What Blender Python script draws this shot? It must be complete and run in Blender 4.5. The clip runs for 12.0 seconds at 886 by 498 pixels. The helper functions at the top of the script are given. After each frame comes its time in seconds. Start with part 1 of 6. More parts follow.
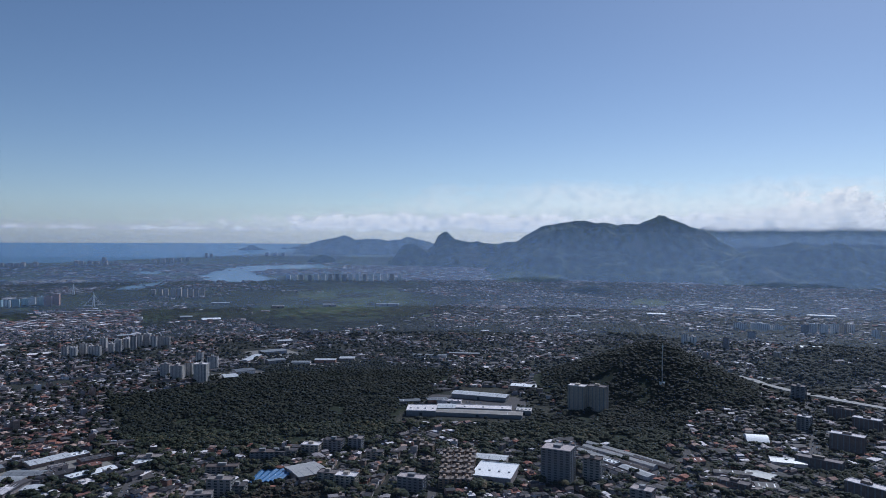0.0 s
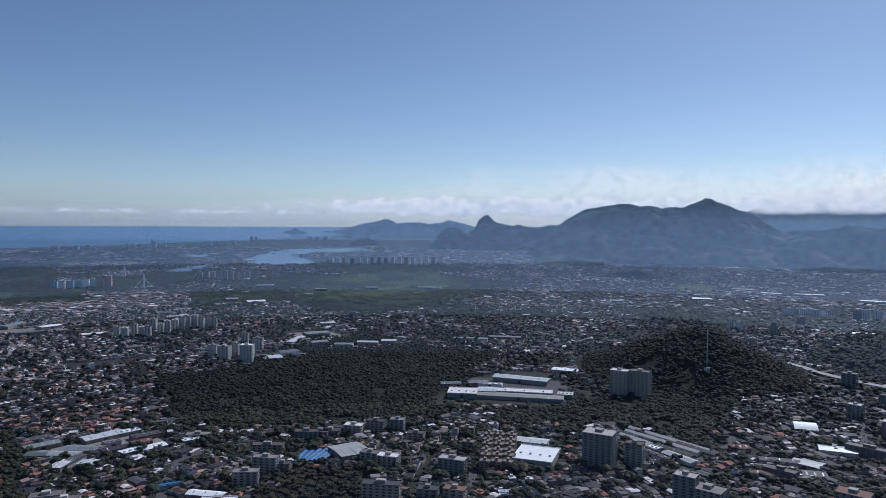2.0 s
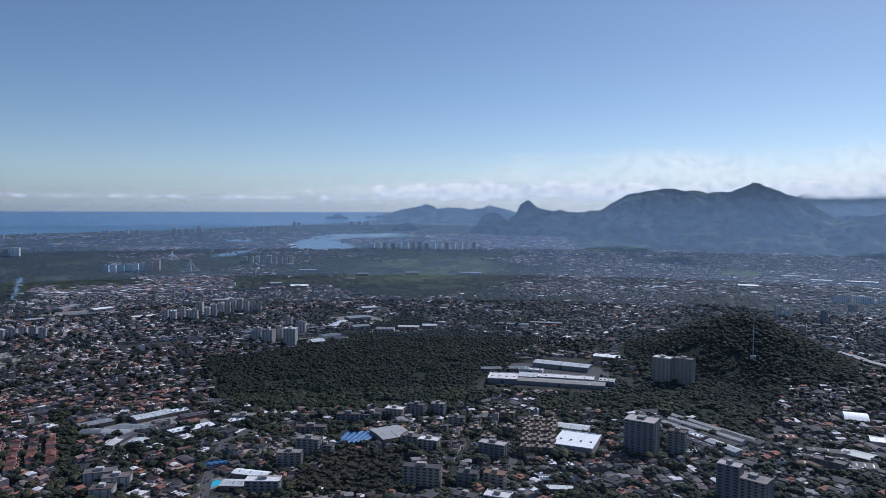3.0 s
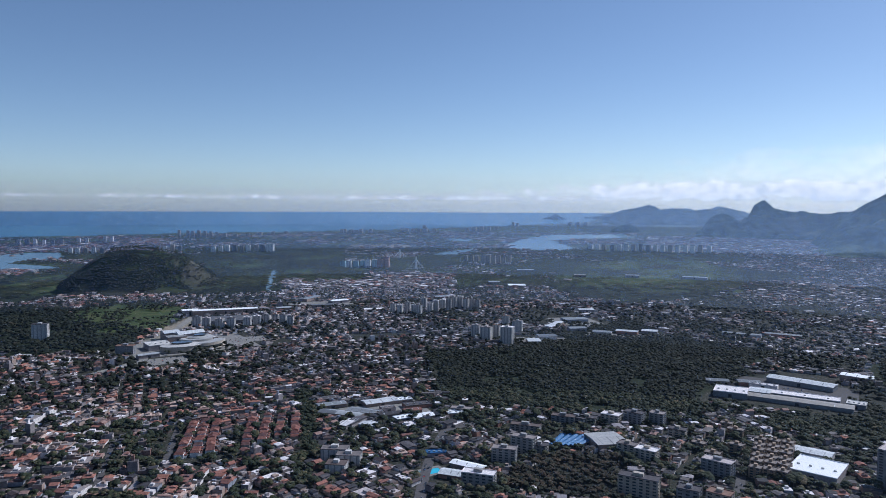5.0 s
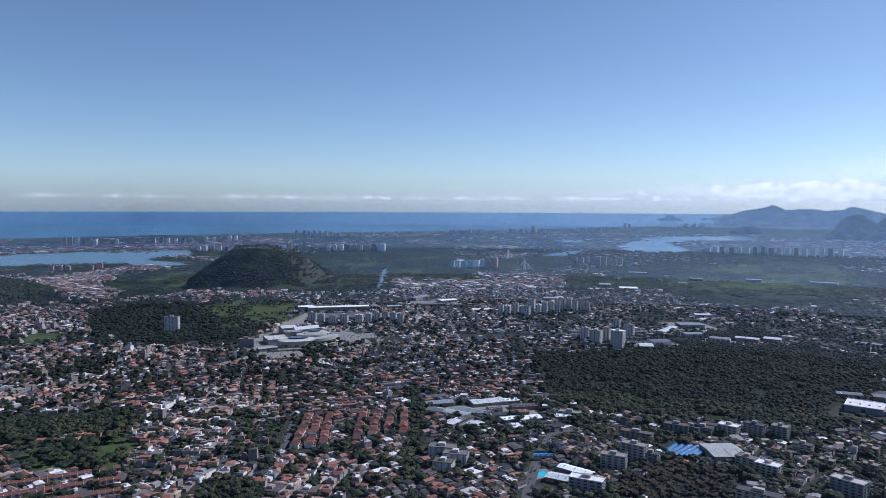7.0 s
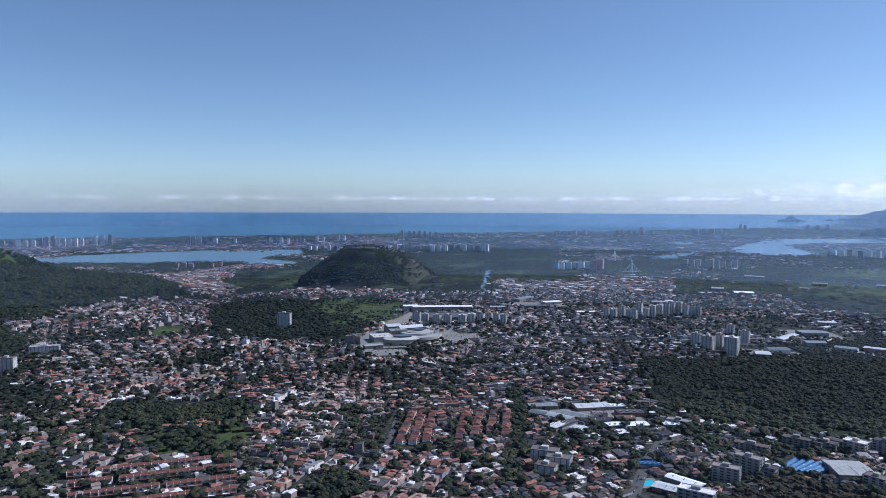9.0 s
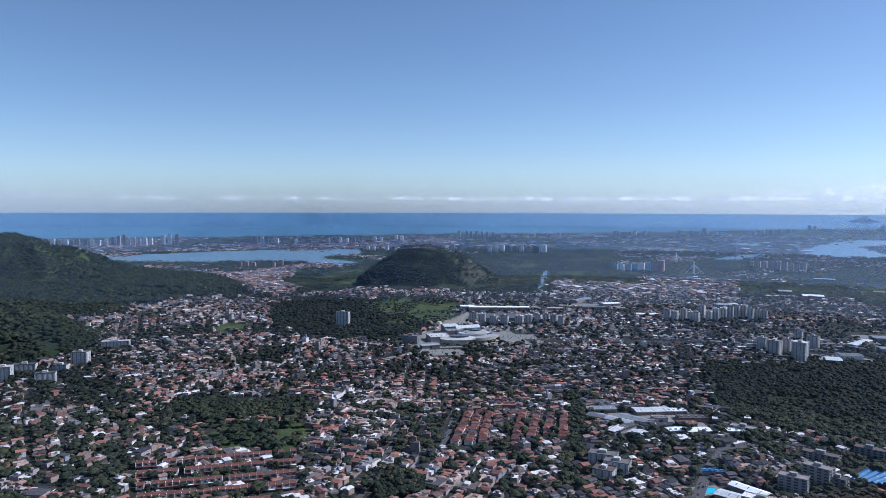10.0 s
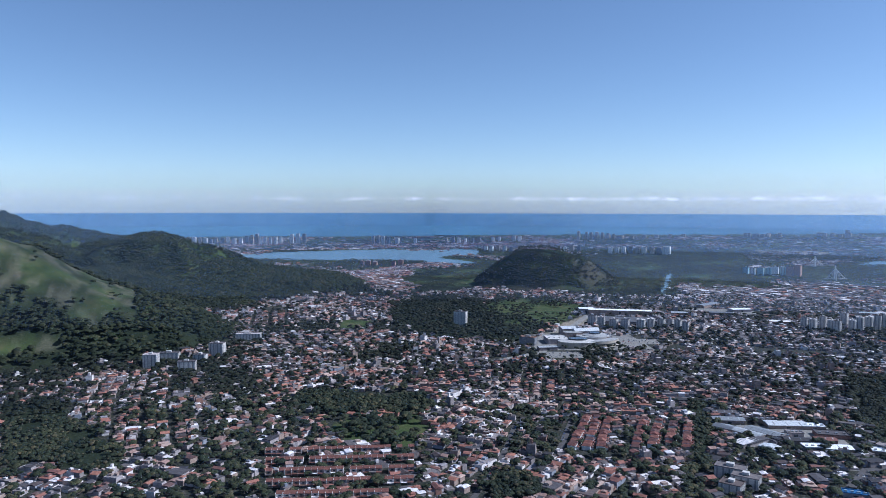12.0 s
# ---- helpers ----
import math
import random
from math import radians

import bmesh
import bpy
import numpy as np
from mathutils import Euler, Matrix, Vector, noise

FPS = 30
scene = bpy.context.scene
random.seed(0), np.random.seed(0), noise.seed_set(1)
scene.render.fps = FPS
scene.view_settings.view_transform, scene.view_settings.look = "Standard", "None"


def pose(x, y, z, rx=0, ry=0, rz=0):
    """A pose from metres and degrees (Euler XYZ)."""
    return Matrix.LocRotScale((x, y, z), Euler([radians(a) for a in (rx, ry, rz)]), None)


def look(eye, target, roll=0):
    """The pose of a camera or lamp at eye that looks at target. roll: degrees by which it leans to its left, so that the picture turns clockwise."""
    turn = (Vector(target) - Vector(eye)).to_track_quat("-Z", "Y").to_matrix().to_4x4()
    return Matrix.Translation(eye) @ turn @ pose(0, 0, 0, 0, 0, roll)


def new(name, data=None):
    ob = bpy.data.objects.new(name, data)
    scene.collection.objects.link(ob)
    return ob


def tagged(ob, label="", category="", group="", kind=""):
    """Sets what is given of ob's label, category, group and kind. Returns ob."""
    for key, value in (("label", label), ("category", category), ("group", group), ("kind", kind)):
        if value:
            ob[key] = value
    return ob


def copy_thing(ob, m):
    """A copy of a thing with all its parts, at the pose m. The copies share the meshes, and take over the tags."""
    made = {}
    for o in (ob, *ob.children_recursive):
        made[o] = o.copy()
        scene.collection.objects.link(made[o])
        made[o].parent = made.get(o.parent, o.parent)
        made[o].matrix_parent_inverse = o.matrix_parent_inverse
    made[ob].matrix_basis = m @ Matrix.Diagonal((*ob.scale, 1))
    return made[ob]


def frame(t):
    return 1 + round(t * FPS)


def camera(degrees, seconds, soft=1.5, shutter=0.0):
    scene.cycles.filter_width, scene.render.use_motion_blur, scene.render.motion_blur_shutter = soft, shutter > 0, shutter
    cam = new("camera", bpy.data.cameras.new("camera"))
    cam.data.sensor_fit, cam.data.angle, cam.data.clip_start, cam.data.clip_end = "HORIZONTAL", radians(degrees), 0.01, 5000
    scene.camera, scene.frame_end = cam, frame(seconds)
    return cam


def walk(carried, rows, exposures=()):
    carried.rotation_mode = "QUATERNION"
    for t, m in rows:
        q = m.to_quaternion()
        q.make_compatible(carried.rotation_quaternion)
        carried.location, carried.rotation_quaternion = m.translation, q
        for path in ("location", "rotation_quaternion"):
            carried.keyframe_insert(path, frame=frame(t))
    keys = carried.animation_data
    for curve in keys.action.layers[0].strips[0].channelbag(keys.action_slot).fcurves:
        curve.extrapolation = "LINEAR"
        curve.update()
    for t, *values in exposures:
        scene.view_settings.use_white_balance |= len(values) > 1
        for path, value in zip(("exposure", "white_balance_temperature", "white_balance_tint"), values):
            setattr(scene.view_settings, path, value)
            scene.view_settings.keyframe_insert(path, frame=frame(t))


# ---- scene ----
# The plan is polar: a bearing in degrees (left of north positive) and a true distance in metres
# from the spot over which the camera hovers, EYE_Z metres above the plain.
# True distances hold as far as NEAR; the country beyond is drawn in along the lines of sight,
# so that coast, sea and ranges up to 35 km off end within FAR.
EYE_Z, NEAR, FAR = 300.0, 2400.0, 4950.0

cam = camera(63.7, 12.0, soft=0.8)
PATH = [
    (0.0, pose(0, 0, EYE_Z, 89.12, -0.39, -0.00)),
    (0.5, pose(0, 0, EYE_Z, 89.13, -0.32, 2.73)),
    (1.0, pose(0, 0, EYE_Z, 89.13, -0.30, 3.39)),
    (1.5, pose(0, 0, EYE_Z, 89.15, -0.36, 3.38)),
    (2.0, pose(0, 0, EYE_Z, 87.77, -0.37, 3.31)),
    (2.5, pose(0, 0, EYE_Z, 86.60, -0.41, 3.26)),
    (3.0, pose(0, 0, EYE_Z, 86.57, -0.31, 6.58)),
    (3.5, pose(0, 0, EYE_Z, 86.54, -0.31, 12.84)),
    (3.7, pose(0, 0, EYE_Z, 86.54, -0.32, 14.96)),
    (5.3, pose(0, 0, EYE_Z, 86.54, -0.32, 25.65)),
    (5.5, pose(0, 0, EYE_Z, 86.54, -0.36, 26.79)),
    (6.0, pose(0, 0, EYE_Z, 86.54, -0.29, 28.81)),
    (6.5, pose(0, 0, EYE_Z, 86.54, -0.31, 30.71)),
    (7.0, pose(0, 0, EYE_Z, 86.55, -0.26, 32.66)),
    (9.0, pose(0, 0, EYE_Z, 86.58, -0.18, 40.98)),
    (9.5, pose(0, 0, EYE_Z, 86.59, -0.21, 43.21)),
    (10.0, pose(0, 0, EYE_Z, 86.59, -0.14, 45.56)),
    (10.5, pose(0, 0, EYE_Z, 86.60, -0.13, 47.92)),
    (11.0, pose(0, 0, EYE_Z, 86.60, -0.08, 50.30)),
    (11.5, pose(0, 0, EYE_Z, 86.61, -0.11, 52.73)),
    (12.0, pose(0, 0, EYE_Z, 86.61, -0.12, 55.02)),
]
walk(cam, PATH, [(0.0, -0.46, 5600, 10), (2.5, -0.35, 5680, 10), (5.5, -0.04, 5600, 10), (9.0, 0.11, 5500, 10), (12.0, 0.25, 5380, 10)])

# ---- light ----
SUN_BEARING, SUN_HEIGHT = -34.0, 41.0
world = bpy.data.worlds.new("sky")
scene.world = world
world.use_nodes = True
wn, wl = world.node_tree.nodes, world.node_tree.links
sky = wn.new("ShaderNodeTexSky")
sky.sky_type, sky.sun_disc = "NISHITA", False
sky.sun_elevation, sky.sun_rotation = radians(SUN_HEIGHT), radians(-SUN_BEARING)
sky.altitude, sky.air_density, sky.dust_density, sky.ozone_density = 2400, 0.95, 1.9, 0.7
wl.new(sky.outputs[0], wn["Background"].inputs[0])
wn["Background"].inputs[1].default_value = 0.099
sun = new("sun", bpy.data.lights.new("sun", "SUN"))
sun.data.energy, sun.data.angle, sun.data.color = 4.5, radians(0.6), (1.0, 0.975, 0.94)
sb, sh = radians(SUN_BEARING), radians(SUN_HEIGHT)
sun.matrix_world = look((-math.sin(sb) * math.cos(sh), math.cos(sb) * math.cos(sh), math.sin(sh)), (0, 0, 0))


# ---- plan and numbers ----
def polar(b, r):
    a = np.radians(b)
    return -np.sin(a) * r, np.cos(a) * r


def drawn_in(r):
    r = np.asarray(r, float)
    e = np.maximum(r - NEAR, 0)
    return np.where(r < NEAR, r, NEAR + e / (1 + e / (FAR - NEAR)))


def shrink(x, y):
    r = np.maximum(np.hypot(x, y), 1.0)
    return drawn_in(r) / r


def warp(p):
    """True places (n, 3) to their places in the model."""
    p = np.asarray(p, float)
    s = shrink(p[:, 0], p[:, 1])[:, None]
    eye = np.array([[0, 0, EYE_Z]])
    return eye + (p - eye) * s


def lattice(ix, iy, seed):
    v = np.sin(ix * 127.1 + iy * 311.7 + seed * 74.7) * 43758.5453
    return v - np.floor(v)


def vnoise(x, y, seed=0):
    ix, iy = np.floor(x), np.floor(y)
    fx, fy = x - ix, y - iy
    fx, fy = fx * fx * (3 - 2 * fx), fy * fy * (3 - 2 * fy)
    a, b = lattice(ix, iy, seed), lattice(ix + 1, iy, seed)
    c, d = lattice(ix, iy + 1, seed), lattice(ix + 1, iy + 1, seed)
    return (a * (1 - fx) + b * fx) * (1 - fy) + (c * (1 - fx) + d * fx) * fy


def fbm(x, y, seed=0, octaves=4):
    t, amp = 0, 0.5
    for o in range(octaves):
        t = t + amp * vnoise(x, y, seed + o * 13)
        x, y, amp = x * 2.03 + 5.1, y * 2.03 + 1.7, amp * 0.5
    return t


def ridged(x, y, seed=0, octaves=4):
    t, amp = 0, 0.5
    for o in range(octaves):
        t = t + amp * (1 - np.abs(2 * vnoise(x, y, seed + o * 7) - 1))
        x, y, amp = x * 2.07 + 3.3, y * 2.07 + 9.2, amp * 0.5
    return t


# hills of the plain as crest lines: bearing, distance, height, reach of the slope to its foot
CRESTS = {
    "lone": [(49.6, 2790, 108, 125), (48.7, 2770, 142, 190), (47.3, 2760, 151, 215), (45.9, 2765, 143, 200), (44.4, 2775, 118, 160), (43.4, 2780, 86, 95)],
    "range": [(96, 3300, 360, 900), (88.1, 3300, 292, 820), (86.8, 3300, 246, 760), (84.9, 3300, 210, 700), (83.1, 3300, 218, 700), (82.0, 3300, 198, 680), (80.2, 3250, 175, 640), (79.3, 3200, 172, 620),
              (78.0, 3100, 188, 620), (76.6, 3050, 196, 480), (75.9, 3050, 184, 300), (75.3, 3050, 124, 270), (74.0, 3050, 94, 280), (72.0, 3050, 52, 260)],
    "saddle": [(80.5, 2950, 80, 560), (78.0, 2900, 50, 500), (74.5, 2850, 74, 540), (72.4, 2800, 90, 580), (70.5, 2820, 76, 480), (68.6, 2850, 54, 330), (65.1, 2800, 18, 240), (62.0, 2700, 2, 160)],
    "spur": [(98, 2250, 400, 760), (92, 2080, 300, 620), (88.8, 1990, 252, 520), (86.9, 1950, 222, 450), (84.9, 1900, 194, 410), (83.5, 1850, 165, 380), (81.8, 1800, 128, 340), (80.0, 1750, 92, 300), (78.7, 1750, 60, 270),
             (76.1, 1760, 30, 220), (72.5, 1770, 0, 150)],
    "valley": [(90, 2600, 190, 900), (84, 2550, 110, 700), (79, 2450, 50, 560), (75, 2350, 16, 400)],
    "mast": [(-11.4, 1430, 28, 140), (-13.3, 1500, 60, 180), (-15.4, 1500, 86, 215), (-17.1, 1490, 90, 215), (-18.2, 1470, 64, 150), (-18.9, 1370, 24, 110)],
    "mound": [(-10.9, 4030, 42, 110), (-12.1, 4000, 58, 130), (-12.9, 4020, 40, 110)],
}


def crest_height(x, y, nodes, seed, rough, wander, shape=1.0):
    """The slopes that fall away from a crest line, bent into spurs and cut by gullies."""
    wx, wy = fbm(x / 260, y / 260, seed + 40) - 0.47, fbm(x / 260, y / 260, seed + 50) - 0.47
    x, y = x + wander * wx, y + wander * wy
    gully = ridged(x / 300, y / 300, seed + 3, 5) - 0.6
    z = np.zeros_like(x)
    for (b0, r0, h0, w0), (b1, r1, h1, w1) in zip(nodes, nodes[1:]):
        (ax, ay), (bx, by) = polar(b0, r0), polar(b1, r1)
        dx, dy = bx - ax, by - ay
        t = np.clip(((x - ax) * dx + (y - ay) * dy) / (dx * dx + dy * dy), 0, 1)
        q = np.hypot(x - ax - t * dx, y - ay - t * dy) / (w0 + (w1 - w0) * t)
        m = np.clip(1 - q, 0, 1) ** shape
        z = np.maximum(z, (h0 + (h1 - h0) * t) * m * (1 + rough * gully * np.clip(2.4 * (1 - m), 0.05, 1)))
    return z


def hill_height(x, y, hills, rough, seed, wander):
    """Rounded cones out at sea and by the lagoon: bearing, distance, height, half width, half depth, steepness."""
    z = np.zeros_like(x)
    wx, wy = fbm(x / 700, y / 700, seed + 40) - 0.47, fbm(x / 700, y / 700, seed + 50) - 0.47
    x, y = x + wander * wx, y + wander * wy
    gully = ridged(x / 420, y / 420, seed + 3, 5) - 0.6
    for b, r, h, a, c, p in hills:
        cx, cy = polar(b, r)
        ux, uy = polar(b, 1.0)
        dx, dy = x - cx, y - cy
        v, u = dx * ux + dy * uy, dx * uy - dy * ux
        q = (u / a) ** 2 + (v / c) ** 2
        m = np.clip(1 - q ** 0.75, 0, 1) ** p
        z = np.maximum(z, h * m * (1 + rough * gully * np.clip(2.2 * (1 - m), 0.2, 1)))
    return z


def relief(x, y):
    x, y = np.asarray(x, float), np.asarray(y, float)
    z = crest_height(x, y, CRESTS["lone"], 5, 0.28, 30, 0.85)
    for k, (nm, rough, wander, shape) in enumerate((("range", 1.0, 110, 1.15), ("saddle", 0.6, 80, 1.1), ("spur", 0.5, 60, 1.05), ("valley", 0.7, 120, 1.2), ("mast", 0.4, 50, 1.0), ("mound", 0.3, 30, 1.0))):
        z = np.maximum(z, crest_height(x, y, CRESTS[nm], 9 + k * 4, rough, wander, shape))
    return z


# ---- land cover: outlines as (bearing, true distance) ----
ZONES = {
    "woods_a": [(24.8, 1453), (18.2, 1504), (9.8, 1682), (3.8, 1527), (-0.3, 1375), (3.3, 1192), (3.6, 1050), (10.7, 1055), (16.9, 1035), (22.4, 1077), (24.6, 1190)],
    "woods_strip": [(-6.7, 1279), (-9.8, 1193), (-13.7, 1066), (-17.8, 1095), (-17.1, 944), (-14.5, 1042), (-9.4, 1082), (-0.4, 1053), (-1.3, 1126), (-7.1, 1180)],
    "woods_hill": [(-9.8, 1193), (-10.6, 1501), (-14.3, 1668), (-17.2, 1700), (-18.4, 1567), (-18.9, 1458), (-19.2, 1239), (-17.4, 1077), (-13.3, 1063)],
    "woods_mid": [(9.8, 1682), (16.9, 1398), (17.3, 1541), (13.3, 1693), (9.8, 1944), (4.3, 1678), (-1.2, 1616), (-0.8, 1457), (4.3, 1527)],
    "wet_woods": [(35.2, 3435), (31.1, 3371), (28.9, 2923), (35.2, 2822)],
    "wet_woods2": [(16.4, 2850), (9.8, 2816), (1.1, 3059), (4.3, 2449), (9.8, 2232), (15.1, 2556)],
    "woods_far": [(-13.4, 2500), (-15.7, 2500), (-17.8, 2338), (-15.2, 2179), (-13.1, 2236)],
    "woods_r1": [(-24.5, 1850), (-27.9, 1880), (-32.0, 2091), (-32.0, 1857), (-28.9, 1704), (-24.5, 1700)],
    "woods_r3": [(-26.8, 2302), (-32.0, 2308), (-32.0, 2091), (-27.9, 2000)],
    "grass_a": [(16.4, 2960), (11.5, 3813), (6.1, 4492), (3.4, 4126), (2.6, 3654), (3.5, 2823), (9.8, 2715)],
    "grass_b": [(11.0, 2486), (9.3, 2515), (8.0, 2416), (9.8, 2301)],
    "grass_c": [(-14.9, 3651), (-17.9, 3740), (-17.8, 3420), (-15.0, 3290)],
    "lagoon": [(18.9, 5664), (17.2, 6832), (15.1, 7623), (9.8, 8130), (8.9, 7215), (13.3, 6811), (15.1, 6163), (13.5, 5232), (14.2, 4965), (18.1, 4938)],
    "lagoon_s": [(24.7, 4395), (23.1, 4779), (21.1, 5045), (21.4, 4691), (23.5, 4323)],
    "lagoon_t": [(24.0, 6296), (23.0, 6583), (21.5, 6551), (21.8, 6059)],
    "lagoon_l": [(72.2, 4569), (67.7, 4764), (61.5, 4940), (52.2, 5008), (52.1, 4528), (55.7, 4211), (52.2, 3836), (54.3, 3643), (57.0, 3987), (65.1, 4074), (70.7, 4244)],
    "canal": [(37.32, 3400), (37.08, 3400), (37.38, 2980), (37.62, 2582), (37.88, 2582), (37.68, 2980)],
    "woods_slope": [(87.0, 2271), (83.6, 2448), (78.9, 2166), (72.8, 1972), (72.8, 1770), (75.3, 1620), (78.2, 1480), (83.7, 1498), (87.2, 1497)],
    "woods_near": [(87.2, 1271), (83.5, 1210), (80.6, 983), (78.9, 865), (82.9, 894), (87.4, 962)],
    "woods_ridge": [(74.9, 2228), (72.4, 3453), (67.7, 3385), (62.4, 2881), (59.3, 2424), (65.1, 2483), (71.2, 2247)],
    "woods_block": [(59.3, 1946), (58.5, 2202), (55.4, 2354), (52.0, 2250), (49.5, 1950), (46.7, 1800), (48.3, 1600), (52.1, 1600), (56.1, 1642), (58.8, 1761)],
    "wet_a": [(42.7, 5293), (31.6, 5314), (32.3, 3991), (28.2, 3321), (32.3, 3157), (36.7, 2992), (38.1, 2495), (42.0, 2705)],
    "wet_b": [(57.5, 3379), (51.6, 3726), (52.5, 2540), (57.2, 2452)],
    "meadow": [(52.4, 2172), (49.7, 2316), (47.0, 2404), (45.2, 2290), (43.5, 2170), (45.4, 1833), (47.7, 1812), (49.7, 1830)],
    "golf": [(63.4, 1775), (60.9, 1783), (60.9, 1892), (62.8, 1898)],
    "park": [(63.4, 995), (57.0, 1021), (56.1, 954), (57.9, 875), (61.6, 888), (63.9, 945)],
    "woods_strip2": [(35.5, 1124), (34.2, 1139), (33.8, 923), (34.7, 768), (35.9, 762)],
    "woods_b3": [(67.0, 1179), (61.6, 1127), (56.1, 1155), (56.1, 1041), (62.5, 1020), (67.0, 1078)],
    "woods_b5": [(51.5, 794), (48.2, 799), (46.4, 730), (50.5, 721)],
    "dense": [(63.8, 3206), (59.7, 3478), (56.1, 3825), (52.2, 3651), (55.2, 3262), (58.4, 3003), (57.9, 2536), (59.3, 2539), (61.5, 2898)],
    "dense2": [(36.7, 2883), (31.9, 3166), (23.0, 3131), (23.0, 2312), (28.8, 2238), (34.6, 2198), (36.3, 2444)],
    "brownpalms": [(14.7, 872), (9.7, 861), (9.3, 721), (19.1, 743), (18.2, 790)],
    "factory": [(3.6, 1155), (2.4, 1298), (-0.8, 1418), (-4.8, 1454), (-9.3, 1230), (-6.7, 1179), (-1.3, 1154)],
    "sand": [(45.7, 1830), (43.2, 2043), (42.6, 1995), (45.2, 1634), (48.3, 1521)],
    "airfield": [(31.4, 5451), (26.6, 5439), (26.4, 5160), (31.0, 5174)],
}
WOODS = [k for k in ZONES if k.startswith("woods")]
WATER = ["lagoon", "lagoon_s", "lagoon_t", "lagoon_l", "canal"]
WET = ["wet_woods", "wet_woods2", "wet_a", "wet_b"]


def dip(r):
    return np.degrees(np.arctan2(EYE_Z, r))


def within(name, x, y, b=None, d=None):
    if b is None:
        b, d = np.degrees(np.arctan2(-x, y)), dip(np.hypot(x, y))
    pts = [(p[0], dip(p[1])) for p in ZONES[name]]
    inside = np.zeros(np.shape(b), bool)
    for (b0, d0), (b1, d1) in zip(pts, pts[1:] + pts[:1]):
        if d0 == d1:
            continue
        cross = (d0 > d) != (d1 > d)
        inside ^= cross & (b < (b1 - b0) * (d - d0) / (d1 - d0) + b0)
    return inside


def any_of(names, x, y, edge=0.0):
    b, d = np.degrees(np.arctan2(-x, y)), dip(np.hypot(x, y))
    if edge:
        b = b + edge * (fbm(x / 40, y / 40, 3) - 0.47) * 4
        d = d + edge * (fbm(x / 40, y / 40, 9) - 0.47) * 1.6
    m = np.zeros(np.shape(x), bool)
    for n in names:
        m |= within(n, x, y, b, d)
    return m


def leaning(x, y):
    """The bearing with an uneven edge, for the border between the dense town and the open fields."""
    return np.degrees(np.arctan2(-x, y)) + 16 * (fbm(x / 420, y / 420, 91) - 0.47)


def coast(b):
    return np.interp(b, [11.0, 11.4, 13.3, 18.5, 27.0, 36.0, 50.0, 63.0, 75.0, 84.0], [60000, 15500, 13100, 10800, 9000, 8200, 7600, 7200, 7350, 7800])


# ---- materials ----
def nodes_of(name):
    m = bpy.data.materials.new(name)
    m.use_nodes = True
    t = m.node_tree
    return m, t.nodes, t.links, t.nodes["Principled BSDF"]


def ramp(n, stops, mode="LINEAR"):
    r = n.new("ShaderNodeValToRGB")
    r.color_ramp.interpolation = mode
    e = r.color_ramp.elements
    while len(e) < len(stops):
        e.new(0.5)
    for el, (p, c) in zip(e, stops):
        el.position, el.color = p, (*c, 1)
    return r


def noise_tex(n, l, scale, detail=4, coord=None):
    t = n.new("ShaderNodeTexNoise")
    t.inputs["Scale"].default_value, t.inputs["Detail"].default_value = scale, detail
    if coord is not None:
        l.new(coord, t.inputs["Vector"])
    return t


def mixed(n, l, a, b, fac, mode="MIX"):
    m = n.new("ShaderNodeMix")
    m.data_type, m.blend_type = "RGBA", mode
    for sock, v in ((m.inputs[6], a), (m.inputs[7], b), (m.inputs[0], fac)):
        if isinstance(v, bpy.types.NodeSocket):
            l.new(v, sock)
        elif isinstance(v, tuple):
            sock.default_value = (*v, 1)
        else:
            sock.default_value = v
    return m.outputs[2]


def bump(n, l, p, height, strength=0.4, distance=0.3):
    b = n.new("ShaderNodeBump")
    b.inputs["Strength"].default_value, b.inputs["Distance"].default_value = strength, distance
    l.new(height, b.inputs["Height"])
    l.new(b.outputs[0], p.inputs["Normal"])


def world_coord(n):
    g = n.new("ShaderNodeNewGeometry")
    return g.outputs["Position"]


def varied(name, stops, by="island", rough=0.85, grain=0.6, dirt=0.35, spec=0.15, metal=0.0):
    """A surface whose pieces differ: stops is the palette, by island (joined pieces) or by object."""
    m, n, l, p = nodes_of(name)
    if by == "island":
        src = n.new("ShaderNodeNewGeometry").outputs["Random Per Island"]
    else:
        src = n.new("ShaderNodeObjectInfo").outputs["Random"]
    r = ramp(n, stops, "CONSTANT")
    l.new(src, r.inputs[0])
    pos = world_coord(n)
    a, b = noise_tex(n, l, 0.35, 5, pos), noise_tex(n, l, 2.2, 4, pos)
    ra = ramp(n, [(0.3, (1 - dirt, 1 - dirt, 1 - dirt * 0.9)), (0.7, (1.08, 1.06, 1.04))])
    l.new(a.outputs[0], ra.inputs[0])
    rb = ramp(n, [(0.3, (1 - dirt * grain, 1 - dirt * grain, 1 - dirt * grain)), (0.65, (1.05, 1.05, 1.05))])
    l.new(b.outputs[0], rb.inputs[0])
    c = mixed(n, l, mixed(n, l, r.outputs[0], ra.outputs[0], 1.0, "MULTIPLY"), rb.outputs[0], 1.0, "MULTIPLY")
    l.new(c, p.inputs["Base Color"])
    p.inputs["Roughness"].default_value, p.inputs["Metallic"].default_value = rough, metal
    p.inputs["Specular IOR Level"].default_value = spec
    bump(n, l, p, b.outputs[0], 0.3, 0.15)
    return m


